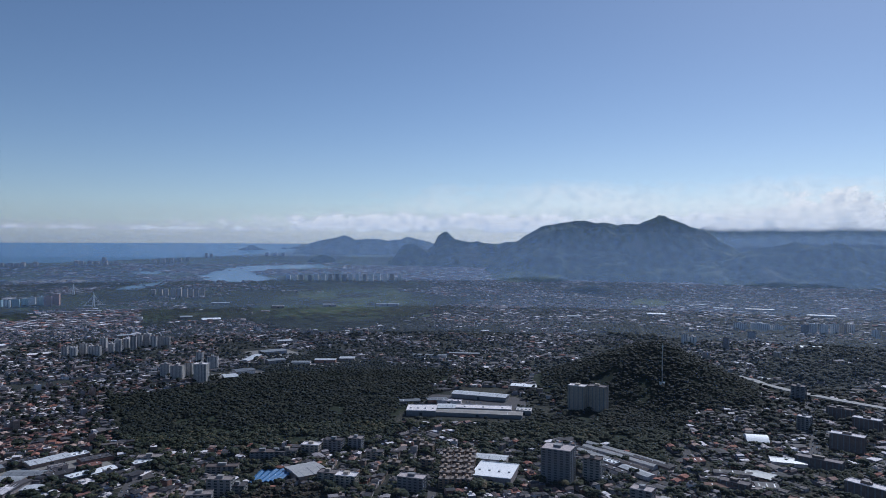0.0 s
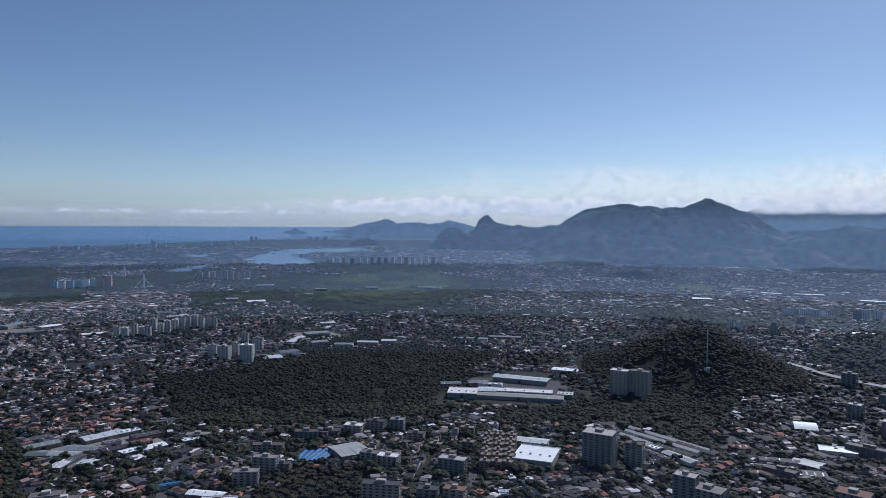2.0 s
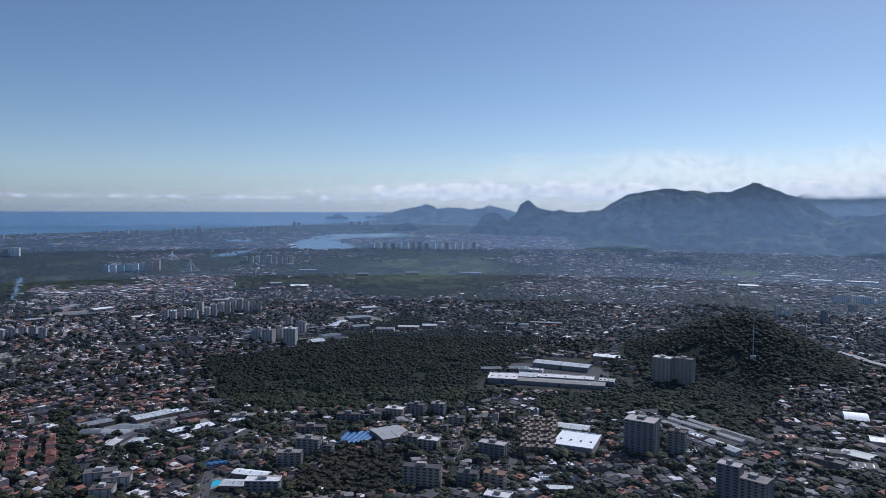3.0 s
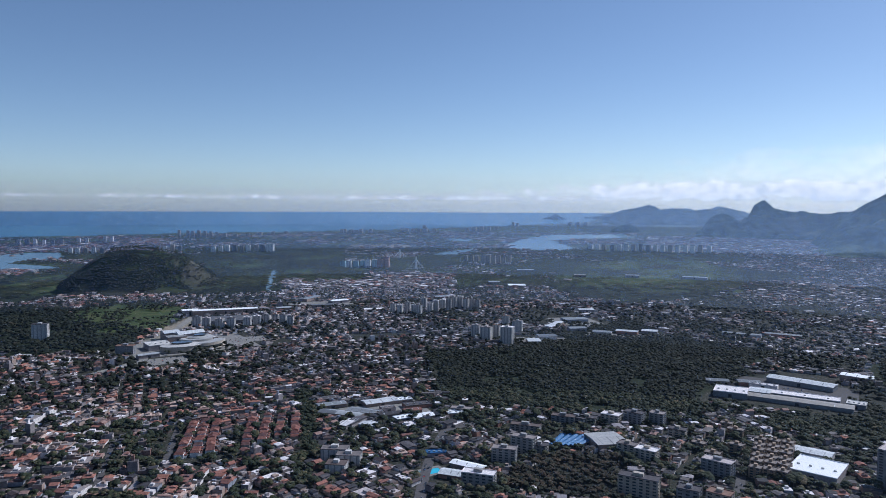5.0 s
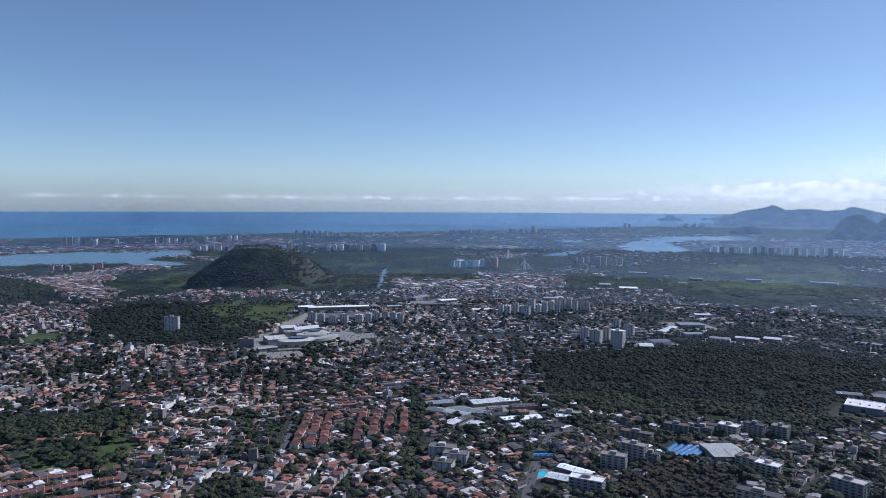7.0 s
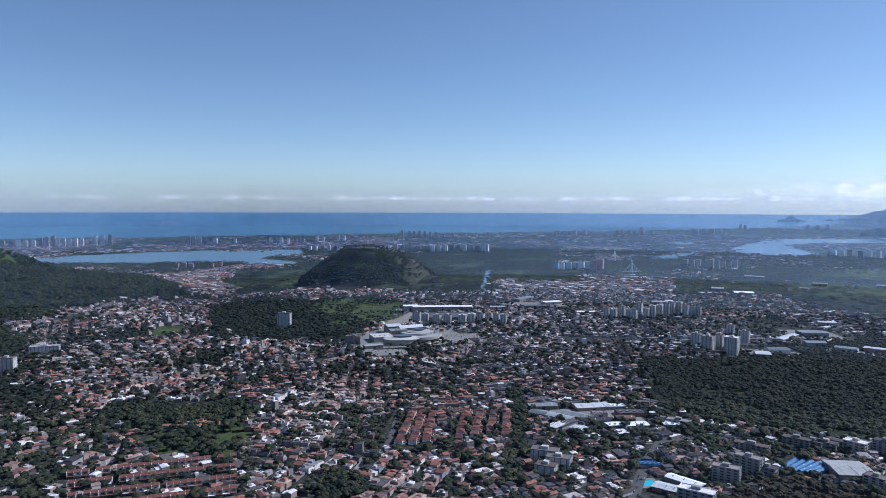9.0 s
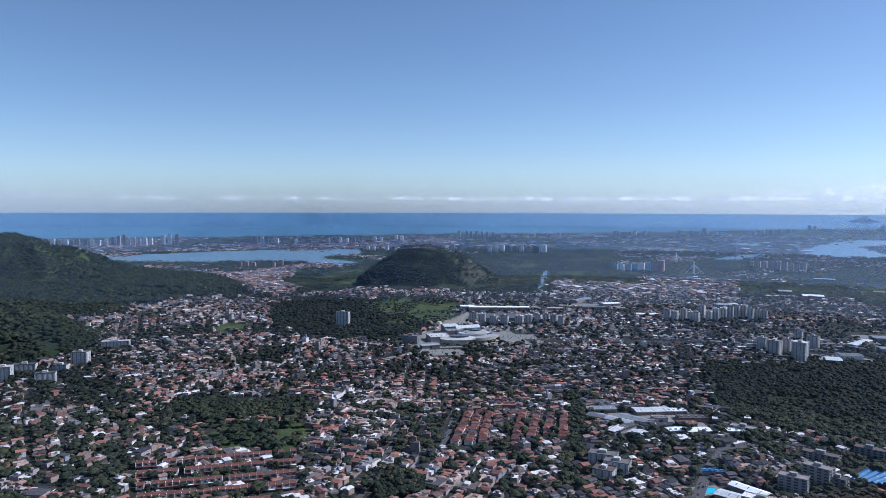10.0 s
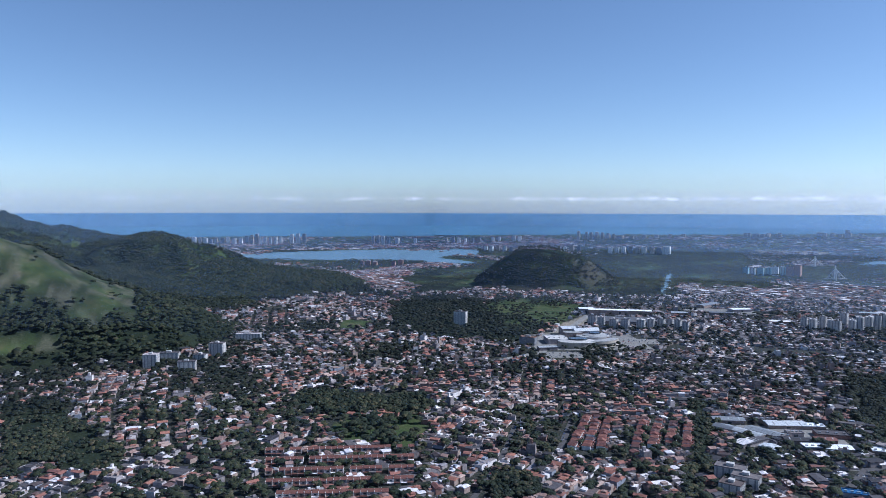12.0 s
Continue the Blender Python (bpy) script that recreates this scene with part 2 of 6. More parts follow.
TILES = [(0.0, (0.33, 0.15, 0.115)), (0.18, (0.23, 0.112, 0.094)), (0.36, (0.38, 0.175, 0.125)), (0.52, (0.15, 0.092, 0.085)),
         (0.62, (0.34, 0.22, 0.185)), (0.76, (0.10, 0.078, 0.078)), (0.86, (0.50, 0.36, 0.30))]
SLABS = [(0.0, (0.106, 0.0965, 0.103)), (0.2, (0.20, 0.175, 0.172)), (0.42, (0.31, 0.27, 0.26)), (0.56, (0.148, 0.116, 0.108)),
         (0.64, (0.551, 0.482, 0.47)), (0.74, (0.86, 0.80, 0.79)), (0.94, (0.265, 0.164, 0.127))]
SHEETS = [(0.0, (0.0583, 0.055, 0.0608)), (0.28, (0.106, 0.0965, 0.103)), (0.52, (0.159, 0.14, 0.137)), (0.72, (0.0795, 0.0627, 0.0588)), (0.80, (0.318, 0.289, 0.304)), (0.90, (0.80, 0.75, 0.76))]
WALLS = [(0.0, (0.424, 0.376, 0.372)), (0.22, (0.78, 0.73, 0.71)), (0.38, (0.36, 0.28, 0.235)), (0.54, (0.265, 0.236, 0.235)), (0.72, (0.382, 0.289, 0.245)),
         (0.86, (0.339, 0.193, 0.152)), (0.93, (0.297, 0.318, 0.372))]
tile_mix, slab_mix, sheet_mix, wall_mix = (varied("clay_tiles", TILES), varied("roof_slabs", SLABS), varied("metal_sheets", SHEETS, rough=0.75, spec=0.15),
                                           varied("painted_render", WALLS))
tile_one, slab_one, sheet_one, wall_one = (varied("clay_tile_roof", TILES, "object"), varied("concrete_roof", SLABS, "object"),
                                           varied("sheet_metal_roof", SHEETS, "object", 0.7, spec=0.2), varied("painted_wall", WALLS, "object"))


PALE = [(0.0, (0.16, 0.165, 0.175)), (0.3, (0.27, 0.28, 0.29)), (0.55, (0.42, 0.43, 0.44)), (0.75, (0.66, 0.67, 0.68)), (0.92, (0.33, 0.29, 0.25))]
sheet_pale = varied("galvanised_roof", PALE, "object", 0.45, spec=0.5)


def plain(name, colour, rough=0.7, spec=0.4, dirt=0.25, metal=0.0):
    return varied(name, [(0.0, colour), (0.5, tuple(c * 0.93 for c in colour))], "object", rough, 0.5, dirt, spec, metal)


white_roof = plain("white_membrane", (0.85, 0.85, 0.86), 0.55, 0.4, 0.08)
light_sheet = plain("light_grey_sheet_metal", (0.44, 0.43, 0.42), 0.55, 0.4, 0.3)
pale_paint = plain("pale_wall_paint", (0.60, 0.57, 0.54), dirt=0.3)
white_paint = plain("white_wall_paint", (0.82, 0.81, 0.79), dirt=0.15)
beige_paint = plain("beige_wall_paint", (0.44, 0.385, 0.32))
ochre_paint = plain("ochre_wall_paint", (0.33, 0.24, 0.17))
grey_paint = plain("grey_wall_paint", (0.24, 0.245, 0.26))
pink_paint = plain("salmon_wall_paint", (0.52, 0.33, 0.26))
turquoise_paint = plain("turquoise_wall_paint", (0.40, 0.56, 0.60))
brown_paint = plain("brown_wall_paint", (0.20, 0.16, 0.14))
blue_sheet = plain("blue_sheet_metal", (0.035, 0.15, 0.34), 0.4, 0.5)
concrete = plain("concrete", (0.33, 0.32, 0.31), 0.85)
dark_deck = plain("dark_deck", (0.10, 0.10, 0.11), 0.85)
tank_blue = plain("blue_water_tank", (0.06, 0.20, 0.45), 0.4)
asphalt = plain("asphalt", (0.105, 0.098, 0.10), 0.9, 0.2, 0.3)
paving = plain("pale_paving", (0.27, 0.255, 0.235), 0.9, 0.2, 0.3)
pool_water = plain("pool_water", (0.05, 0.45, 0.60), 0.1, 0.5, 0.05)
bark = plain("bark", (0.13, 0.10, 0.08), 0.95, 0.1)
steel = plain("grey_steel", (0.45, 0.45, 0.46), 0.4, 0.5, 0.1, 0.6)
car_paint = varied("car_paint", [(0.0, (0.75, 0.75, 0.75)), (0.35, (0.35, 0.36, 0.38)), (0.6, (0.04, 0.04, 0.045)), (0.8, (0.40, 0.05, 0.05)), (0.9, (0.08, 0.14, 0.30))],
                   "object", 0.25, 0.2, 0.05, 0.6)

glass, n, l, p = nodes_of("window_glass")
p.inputs["Base Color"].default_value = (0.035, 0.045, 0.055, 1)
p.inputs["Roughness"].default_value = 0.12
tint = noise_tex(n, l, 0.6, 2, world_coord(n))
rr = ramp(n, [(0.3, (0.02, 0.025, 0.03)), (0.7, (0.08, 0.09, 0.10))])
l.new(tint.outputs[0], rr.inputs[0])
l.new(rr.outputs[0], p.inputs["Base Color"])


def foliage(name, stops, fine=0.9, by="island"):
    m, n, l, p = nodes_of(name)
    g = n.new("ShaderNodeNewGeometry")
    r = ramp(n, stops)
    l.new(g.outputs["Random Per Island"], r.inputs[0])
    a = noise_tex(n, l, fine, 6, g.outputs["Position"])
    b = noise_tex(n, l, 0.022, 4, g.outputs["Position"])
    ra = ramp(n, [(0.3, (0.45, 0.45, 0.45)), (0.7, (1.5, 1.5, 1.4))])
    l.new(a.outputs[0], ra.inputs[0])
    rb = ramp(n, [(0.35, (0.62, 0.70, 0.72)), (0.65, (1.35, 1.25, 1.05))])
    l.new(b.outputs[0], rb.inputs[0])
    c = mixed(n, l, mixed(n, l, r.outputs[0], ra.outputs[0], 1.0, "MULTIPLY"), rb.outputs[0], 1.0, "MULTIPLY")
    l.new(c, p.inputs["Base Color"])
    p.inputs["Roughness"].default_value, p.inputs["Specular IOR Level"].default_value = 0.8, 0.12
    bump(n, l, p, a.outputs[0], 0.9, 0.8)
    return m


leaf = foliage("leaves", [(0.0, (0.0172, 0.0229, 0.0178)), (0.4, (0.0253, 0.0323, 0.0213)), (0.75, (0.0356, 0.0416, 0.0261)), (0.93, (0.0597, 0.0551, 0.0332)), (1.0, (0.0861, 0.0697, 0.0498))])
leaf_wood = foliage("forest_leaves", [(0.0, (0.0109, 0.0141, 0.0122)), (0.5, (0.0155, 0.0196, 0.0147)), (0.9, (0.0226, 0.0259, 0.0176)), (1.0, (0.0353, 0.0326, 0.0235))])
leaf_hill = foliage("hillside_leaves", [(0.0, (0.0134, 0.0191, 0.0121)), (0.5, (0.0207, 0.0266, 0.0155)), (0.9, (0.0300, 0.0347, 0.0194)), (1.0, (0.0439, 0.0417, 0.0269))])
leaf_wet = foliage("wetland_leaves", [(0.0, (0.0203, 0.0258, 0.0141)), (0.5, (0.0313, 0.0360, 0.0180)), (0.9, (0.0454, 0.0469, 0.0226)), (1.0, (0.0665, 0.0563, 0.0313))])
leaf_dry = foliage("dry_leaves", [(0.0, (0.036, 0.025, 0.02)), (0.5, (0.022, 0.025, 0.017)), (1.0, (0.065, 0.043, 0.034))])

# the plain: town soil, wood floor, grass and bare earth, by the land cover
ground_mat, n, l, p = nodes_of("ground_cover")
pos = world_coord(n)
cover = n.new("ShaderNodeAttribute")
cover.attribute_name = "cover"
sep = n.new("ShaderNodeSeparateColor")
l.new(cover.outputs["Color"], sep.inputs[0])
n1, n2, n3 = noise_tex(n, l, 0.03, 5, pos), noise_tex(n, l, 0.25, 5, pos), noise_tex(n, l, 0.006, 4, pos)
town = ramp(n, [(0.3, (0.018, 0.022, 0.016)), (0.48, (0.030, 0.032, 0.025)), (0.62, (0.062, 0.056, 0.050)), (0.78, (0.15, 0.125, 0.108))])
l.new(n2.outputs[0], town.inputs[0])
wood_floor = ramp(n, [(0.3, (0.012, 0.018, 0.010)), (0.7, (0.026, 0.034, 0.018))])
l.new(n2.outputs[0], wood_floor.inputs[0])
grass = ramp(n, [(0.3, (0.030, 0.052, 0.018)), (0.5, (0.055, 0.078, 0.026)), (0.72, (0.10, 0.095, 0.045))])
l.new(n1.outputs[0], grass.inputs[0])
bare = ramp(n, [(0.3, (0.17, 0.14, 0.11)), (0.7, (0.36, 0.31, 0.25))])
l.new(n2.outputs[0], bare.inputs[0])
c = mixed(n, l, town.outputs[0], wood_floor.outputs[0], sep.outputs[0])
c = mixed(n, l, c, grass.outputs[0], sep.outputs[1])
c = mixed(n, l, c, bare.outputs[0], sep.outputs[2])
big = ramp(n, [(0.35, (0.75, 0.8, 0.8)), (0.65, (1.2, 1.15, 1.1))])
l.new(n3.outputs[0], big.inputs[0])
l.new(mixed(n, l, c, big.outputs[0], 1.0, "MULTIPLY"), p.inputs["Base Color"])
p.inputs["Roughness"].default_value, p.inputs["Specular IOR Level"].default_value = 0.95, 0.15
bump(n, l, p, n2.outputs[0], 0.6, 1.5)

# wooded rock of the ranges
mountain_mat, n, l, p = nodes_of("wooded_rock")
pos = world_coord(n)
n1, n2 = noise_tex(n, l, 0.02, 7, pos), noise_tex(n, l, 0.004, 4, pos)
r1 = ramp(n, [(0.3, (0.020, 0.038, 0.018)), (0.5, (0.06, 0.085, 0.04)), (0.7, (0.14, 0.15, 0.08))])
l.new(n1.outputs[0], r1.inputs[0])
r2 = ramp(n, [(0.60, (0, 0, 0)), (0.70, (0.8, 0.8, 0.8))])
l.new(n2.outputs[0], r2.inputs[0])
l.new(mixed(n, l, r1.outputs[0], (0.20, 0.18, 0.12), r2.outputs[0]), p.inputs["Base Color"])
p.inputs["Roughness"].default_value, p.inputs["Specular IOR Level"].default_value = 0.95, 0.1
bump(n, l, p, n1.outputs[0], 1.0, 14)


def water(name, colour, rough, scale, lift):
    m, n, l, p = nodes_of(name)
    pos = world_coord(n)
    a, b = noise_tex(n, l, scale, 5, pos), noise_tex(n, l, scale * 0.04, 4, pos)
    r = ramp(n, [(0.3, tuple(c * 0.9 for c in colour)), (0.7, tuple(min(1, c * lift) for c in colour))])
    l.new(b.outputs[0], r.inputs[0])
    l.new(r.outputs[0], p.inputs["Base Color"])
    p.inputs["Roughness"].default_value = rough
    p.inputs["IOR"].default_value = 1.33
    bump(n, l, p, a.outputs[0], 0.25, 1.0)
    return m


sea_mat = water("open_sea", (0.08, 0.185, 0.265), 0.27, 0.05, 1.25)
lagoon_mat = water("lagoon_water", (0.17, 0.26, 0.31), 0.15, 0.08, 1.1)


# ---- mesh helpers ----
def mesh_of(name, v, f, mats, slots=None, smooth=False):
    me = bpy.data.meshes.new(name)
    me.from_pydata(v, [], f)
    for m in mats:
        me.materials.append(m)
    if slots is not None:
        me.polygons.foreach_set("material_index", np.asarray(slots, np.int32))
    if smooth:
        me.polygons.foreach_set("use_smooth", np.ones(len(me.polygons), bool))
    me.update()
    return me


def join(shapes):
    """Several (vertices, faces, slot) into one list of each."""
    v, f, s, k = [], [], [], 0
    for vs, fs, slot in shapes:
        v += [tuple(a) for a in vs]
        f += [tuple(i + k for i in q) for q in fs]
        s += [slot] * len(fs)
        k += len(vs)
    return v, f, s


def box(x0, x1, y0, y1, z0, z1, slot=0, open_ends=False):
    v = [(x0, y0, z0), (x1, y0, z0), (x1, y1, z0), (x0, y1, z0), (x0, y0, z1), (x1, y0, z1), (x1, y1, z1), (x0, y1, z1)]
    f = [(0, 1, 5, 4), (1, 2, 6, 5), (2, 3, 7, 6), (3, 0, 4, 7)]
    if not open_ends:
        f += [(4, 5, 6, 7), (3, 2, 1, 0)]
    return v, f, slot


def gable(w, d, z, rise, over=0.5, slot=1, hip=0.0):
    """A pitched roof with eaves, its ridge along y; hip draws the ridge's ends in."""
    a, c = w / 2 + over, d / 2 + over
    e = c - hip
    v = [(-a, -c, z), (a, -c, z), (a, c, z), (-a, c, z), (0, -e, z + rise), (0, e, z + rise),
         (-a, -c, z - 0.22), (a, -c, z - 0.22), (a, c, z - 0.22), (-a, c, z - 0.22)]
    f = [(0, 1, 4), (1, 2, 5, 4), (2, 3, 5), (3, 0, 4, 5), (6, 7, 1, 0), (7, 8, 2, 1), (8, 9, 3, 2), (9, 6, 0, 3), (9, 8, 7, 6)]
    return v, f, slot


def roof_at(x0, x1, y0, y1, z, rise, across=False, over=0.04, hip=0.0, slot=1):
    """A pitched roof over a rectangle; its ridge runs along y, or along x if across."""
    w, d = (y1 - y0, x1 - x0) if across else (x1 - x0, y1 - y0)
    v, f, s = gable(w, d, z, rise, over, slot, hip)
    cx, cy = (x0 + x1) / 2, (y0 + y1) / 2
    v = [((-y, x, q) if across else (x, y, q)) for x, y, q in v]
    low = min(q for _, _, q in v)
    return [(x + cx, y + cy, max(q, z - 0.05) if z <= 2 else q) for x, y, q in v], f, slot


def parapet_roof(w, d, z, slot=1, rim=0.7, t=0.25):
    a, c, i, j = w / 2, d / 2, w / 2 - t, d / 2 - t
    v = [(-a, -c, z), (a, -c, z), (a, c, z), (-a, c, z), (-a, -c, z + rim), (a, -c, z + rim), (a, c, z + rim), (-a, c, z + rim),
         (-i, -j, z + rim), (i, -j, z + rim), (i, j, z + rim), (-i, j, z + rim), (-i, -j, z + 0.05), (i, -j, z + 0.05), (i, j, z + 0.05), (-i, j, z + 0.05)]
    f = []
    for k in range(4):
        m = (k + 1) % 4
        f += [(k, m, 4 + m, 4 + k), (4 + k, 4 + m, 8 + m, 8 + k), (8 + k, 8 + m, 12 + m, 12 + k)]
    return v, f + [(12, 13, 14, 15)], slot


def ico(seed, jag=0.25):
    """A knobbly clump of leaves: twelve corners pushed in and out."""
    rnd = np.random.RandomState(seed)
    g = (1 + 5 ** 0.5) / 2
    v = np.array([(-1, g, 0), (1, g, 0), (-1, -g, 0), (1, -g, 0), (0, -1, g), (0, 1, g), (0, -1, -g), (0, 1, -g), (g, 0, -1), (g, 0, 1), (-g, 0, -1), (-g, 0, 1)], float) / 1.9
    v *= 1 + jag * (rnd.rand(12, 1) * 2 - 1)
    f = [(0, 11, 5), (0, 5, 1), (0, 1, 7), (0, 7, 10), (0, 10, 11), (1, 5, 9), (5, 11, 4), (11, 10, 2), (10, 7, 6), (7, 1, 8),
         (3, 9, 4), (3, 4, 2), (3, 2, 6), (3, 6, 8), (3, 8, 9), (4, 9, 5), (2, 4, 11), (6, 2, 10), (8, 6, 7), (9, 8, 1)]
    return v, f


def octa(seed):
    rnd = np.random.RandomState(seed)
    v = np.array([(1, 0, 0), (0, 1, 0), (-1, 0, 0), (0, -1, 0), (0, 0, 0.9), (0, 0, -0.4)], float)
    v[:4, 2] = -0.15
    v *= 1 + 0.3 * (rnd.rand(6, 1) * 2 - 1)
    return v, [(0, 1, 4), (1, 2, 4), (2, 3, 4), (3, 0, 4), (1, 0, 5), (2, 1, 5), (3, 2, 5), (0, 3, 5)]


def triangles(v, f, s):
    t, m = [], []
    for q, k in zip(f, s):
        for i in range(1, len(q) - 1):
            t.append((q[0], q[i], q[i + 1]))
            m.append(k)
    return np.array(v, float), np.array(t, np.int64), np.array(m, np.int32)


def scatter(name, shape, places, mats, label, category, smooth=False):
    """Many alike small things as one joined mesh: places holds rows of x, y, z, turn, sx, sy, sz in true metres."""
    v, t, m = shape
    q = np.asarray(places, float)
    if not len(q):
        return None
    c, s = np.cos(q[:, 3])[:, None], np.sin(q[:, 3])[:, None]
    x, y, z = v[None, :, 0] * q[:, 4:5], v[None, :, 1] * q[:, 5:6], v[None, :, 2] * q[:, 6:7]
    P = np.stack([x * c - y * s + q[:, 0:1], x * s + y * c + q[:, 1:2], z + q[:, 2:3]], -1).reshape(-1, 3)
    F = (t[None] + (np.arange(len(q)) * len(v))[:, None, None]).reshape(-1, 3)
    ob = new(name, mesh_of(name, warp(P), F, mats, np.tile(m, len(q)), smooth))
    return tagged(ob, label, category, kind="stuff")


def part(name, mesh, parent, label="", at=None):
    ob = new(name, mesh)
    ob.parent = parent
    if at is not None:
        ob.matrix_basis = at
    return tagged(ob, label) if label else ob


def simple(name, shapes, *mats):
    v, f, s = join(shapes)
    return mesh_of(name, v, f, mats, s)


def stand(b, r, turn=0.0, sink=0.0):
    """The pose of a thing that stands at a bearing and true distance, turned by degrees from facing the camera."""
    x, y = polar(b, r)
    z = float(relief(np.array([x]), np.array([y]))[0]) - sink
    k = float(shrink(x, y))
    q = warp(np.array([[x, y, z]]))[0]
    return Matrix.Translation(q) @ Matrix.Rotation(radians(b + turn), 4, "Z") @ Matrix.Diagonal((k, k, k, 1))


def thing(name, m, label, category, group=""):
    ob = new(name)
    ob.empty_display_size = 1
    ob.matrix_basis = m
    return tagged(ob, label, category, group)


def bald_spur(x, y, z):
    """Where the near spur is grass and bare rock: its crest and the flank that looks on the town."""
    b, r = np.degrees(np.arctan2(-x, y)), np.hypot(x, y)
    edge = fbm(x / 60, y / 60, 14) - 0.47
    crest = np.interp(b, [78.7, 80.0, 81.8, 83.5, 84.9, 86.9, 92.0], [60, 92, 128, 165, 194, 222, 300])
    high = (b > 78.4) & (r > 1480) & (r < 2080) & (z > crest * (np.interp(b, [79, 82, 87], [0.80, 0.56, 0.42]) + 0.7 * edge))
    low = (b > 83.3) & (r > 1500) & (r < 1680) & (z > 22) & (z < 50 + 30 * edge)
    return high | low


def bare_cliff(x, y, z):
    """The bare rock on the flank of the lone hill."""
    b, r = np.degrees(np.arctan2(-x, y)), np.hypot(x, y)
    return (b < 44.6) & (b > 41.3) & (r > 2480) & (r < 2950) & (z > 22) & (z < 100) & (fbm(x / 26, y / 26, 51) > 0.42)


# ---- ground, lagoons and sea ----
bs = np.concatenate([np.arange(-180, -42, 6.0), np.arange(-42, 98, 0.18), np.linspace(98, 180, 15)])
ds = np.concatenate([[89.9, 70, 50, 38, 32], np.arange(28, 12, -0.32), np.arange(12, 6, -0.15), np.arange(6, 0.56, -0.055), [0.52]])
B, D = np.meshgrid(bs, ds)
RR = EYE_Z / np.tan(np.radians(D))
RR[0] = 0.0
GX, GY = polar(B, RR)
GZ = relief(GX, GY)
flat_sea = RR > coast(B)
flat_lake = any_of(WATER, GX, GY)
GZ = np.where(flat_sea | flat_lake, 0, GZ)
rows_n, cols_n = B.shape
V = warp(np.stack([GX, GY, GZ], -1).reshape(-1, 3))
idx = np.arange(rows_n * cols_n).reshape(rows_n, cols_n)
quads = np.stack([idx[:-1, :-1], idx[:-1, 1:], idx[1:, 1:], idx[1:, :-1]], -1).reshape(-1, 4)[:, ::-1]
kind = (flat_sea * 1 + (flat_lake & ~flat_sea) * 2).reshape(-1)
face_kind = np.where((kind[quads] == 1).sum(1) >= 3, 1, np.where((kind[quads] == 2).sum(1) >= 2, 2, 0))


def sheet(name, which, mat, label, category):
    q = quads[face_kind == which]
    used, inv = np.unique(q, return_inverse=True)
    ob = new(name, mesh_of(name, V[used], inv.reshape(-1, 4), [mat], smooth=True))
    return tagged(ob, label, category, kind="structure"), used


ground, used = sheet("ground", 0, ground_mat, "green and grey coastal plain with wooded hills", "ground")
gx, gy, gz = GX.reshape(-1)[used], GY.reshape(-1)[used], GZ.reshape(-1)[used]
gb, gr = np.degrees(np.arctan2(-gx, gy)), np.hypot(gx, gy)
col = np.zeros((len(used), 4), np.float32)
col[:, 3] = 1
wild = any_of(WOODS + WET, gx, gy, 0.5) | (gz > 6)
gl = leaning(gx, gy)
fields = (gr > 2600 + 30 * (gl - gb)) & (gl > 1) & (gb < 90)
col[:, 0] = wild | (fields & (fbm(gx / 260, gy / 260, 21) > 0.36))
grassy = (any_of(["grass_a"], gx, gy, 1.6) & (fbm(gx / 200, gy / 200, 61) > 0.42)) | any_of(["grass_b", "grass_c", "park", "golf", "meadow"], gx, gy, 0.4) | ((gz > 6) & (gb > 60) & (fbm(gx / 120, gy / 120, 31) > 0.62))
spur = bald_spur(gx, gy, gz)
col[:, 1] = np.maximum(grassy * 0.9, fields * np.clip((fbm(gx / 150, gy / 230, 63) - 0.40) * 6, 0, 0.8))
col[spur, 0], col[spur, 1] = 1.0, 0.36 + 0.5 * np.clip((fbm(gx[spur] / 50, gy[spur] / 50, 81) - 0.5) * 4, -0.6, 0.8)
col[:, 2] = any_of(["sand", "airfield"], gx, gy, 0.1) * 0.9 + spur * np.clip((fbm(gx / 40, gy / 26, 41) - 0.44) * 1.5, 0.0, 0.22)
rock = bare_cliff(gx, gy, gz)
col[rock, 2] = 0.12
col[rock, :2] *= 0.3
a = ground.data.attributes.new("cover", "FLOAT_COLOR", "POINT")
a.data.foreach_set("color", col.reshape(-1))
sheet("sea", 1, sea_mat, "deep blue open sea reaching the horizon", "sea")
sheet("lagoon", 2, lagoon_mat, "pale calm lagoon water between green banks", "lagoon")


# ---- ranges ----
def mountain(name, span, depth, hills, label, rough=0.6, seed=1, step=0.1):
    b = np.arange(span[0], span[1] + step, step)
    r = np.linspace(depth[0], depth[1], 70)
    Bm, Rm = np.meshgrid(b, r)
    x, y = polar(Bm, Rm)
    z = hill_height(x, y, hills, rough, seed, 150.0)
    ragged = ridged(x / 190, y / 190, seed + 4, 5) - 0.55
    z = np.where(z > 1, z + 0.15 * z * ragged, -40)
    i = np.arange(z.size).reshape(z.shape)
    q = np.stack([i[:-1, :-1], i[:-1, 1:], i[1:, 1:], i[1:, :-1]], -1).reshape(-1, 4)[:, ::-1]
    ob = new(name, mesh_of(name, warp(np.stack([x, y, z], -1).reshape(-1, 3)), q, [mountain_mat], smooth=True))
    return tagged(ob, label, "mountain", "distant ranges", "structure")


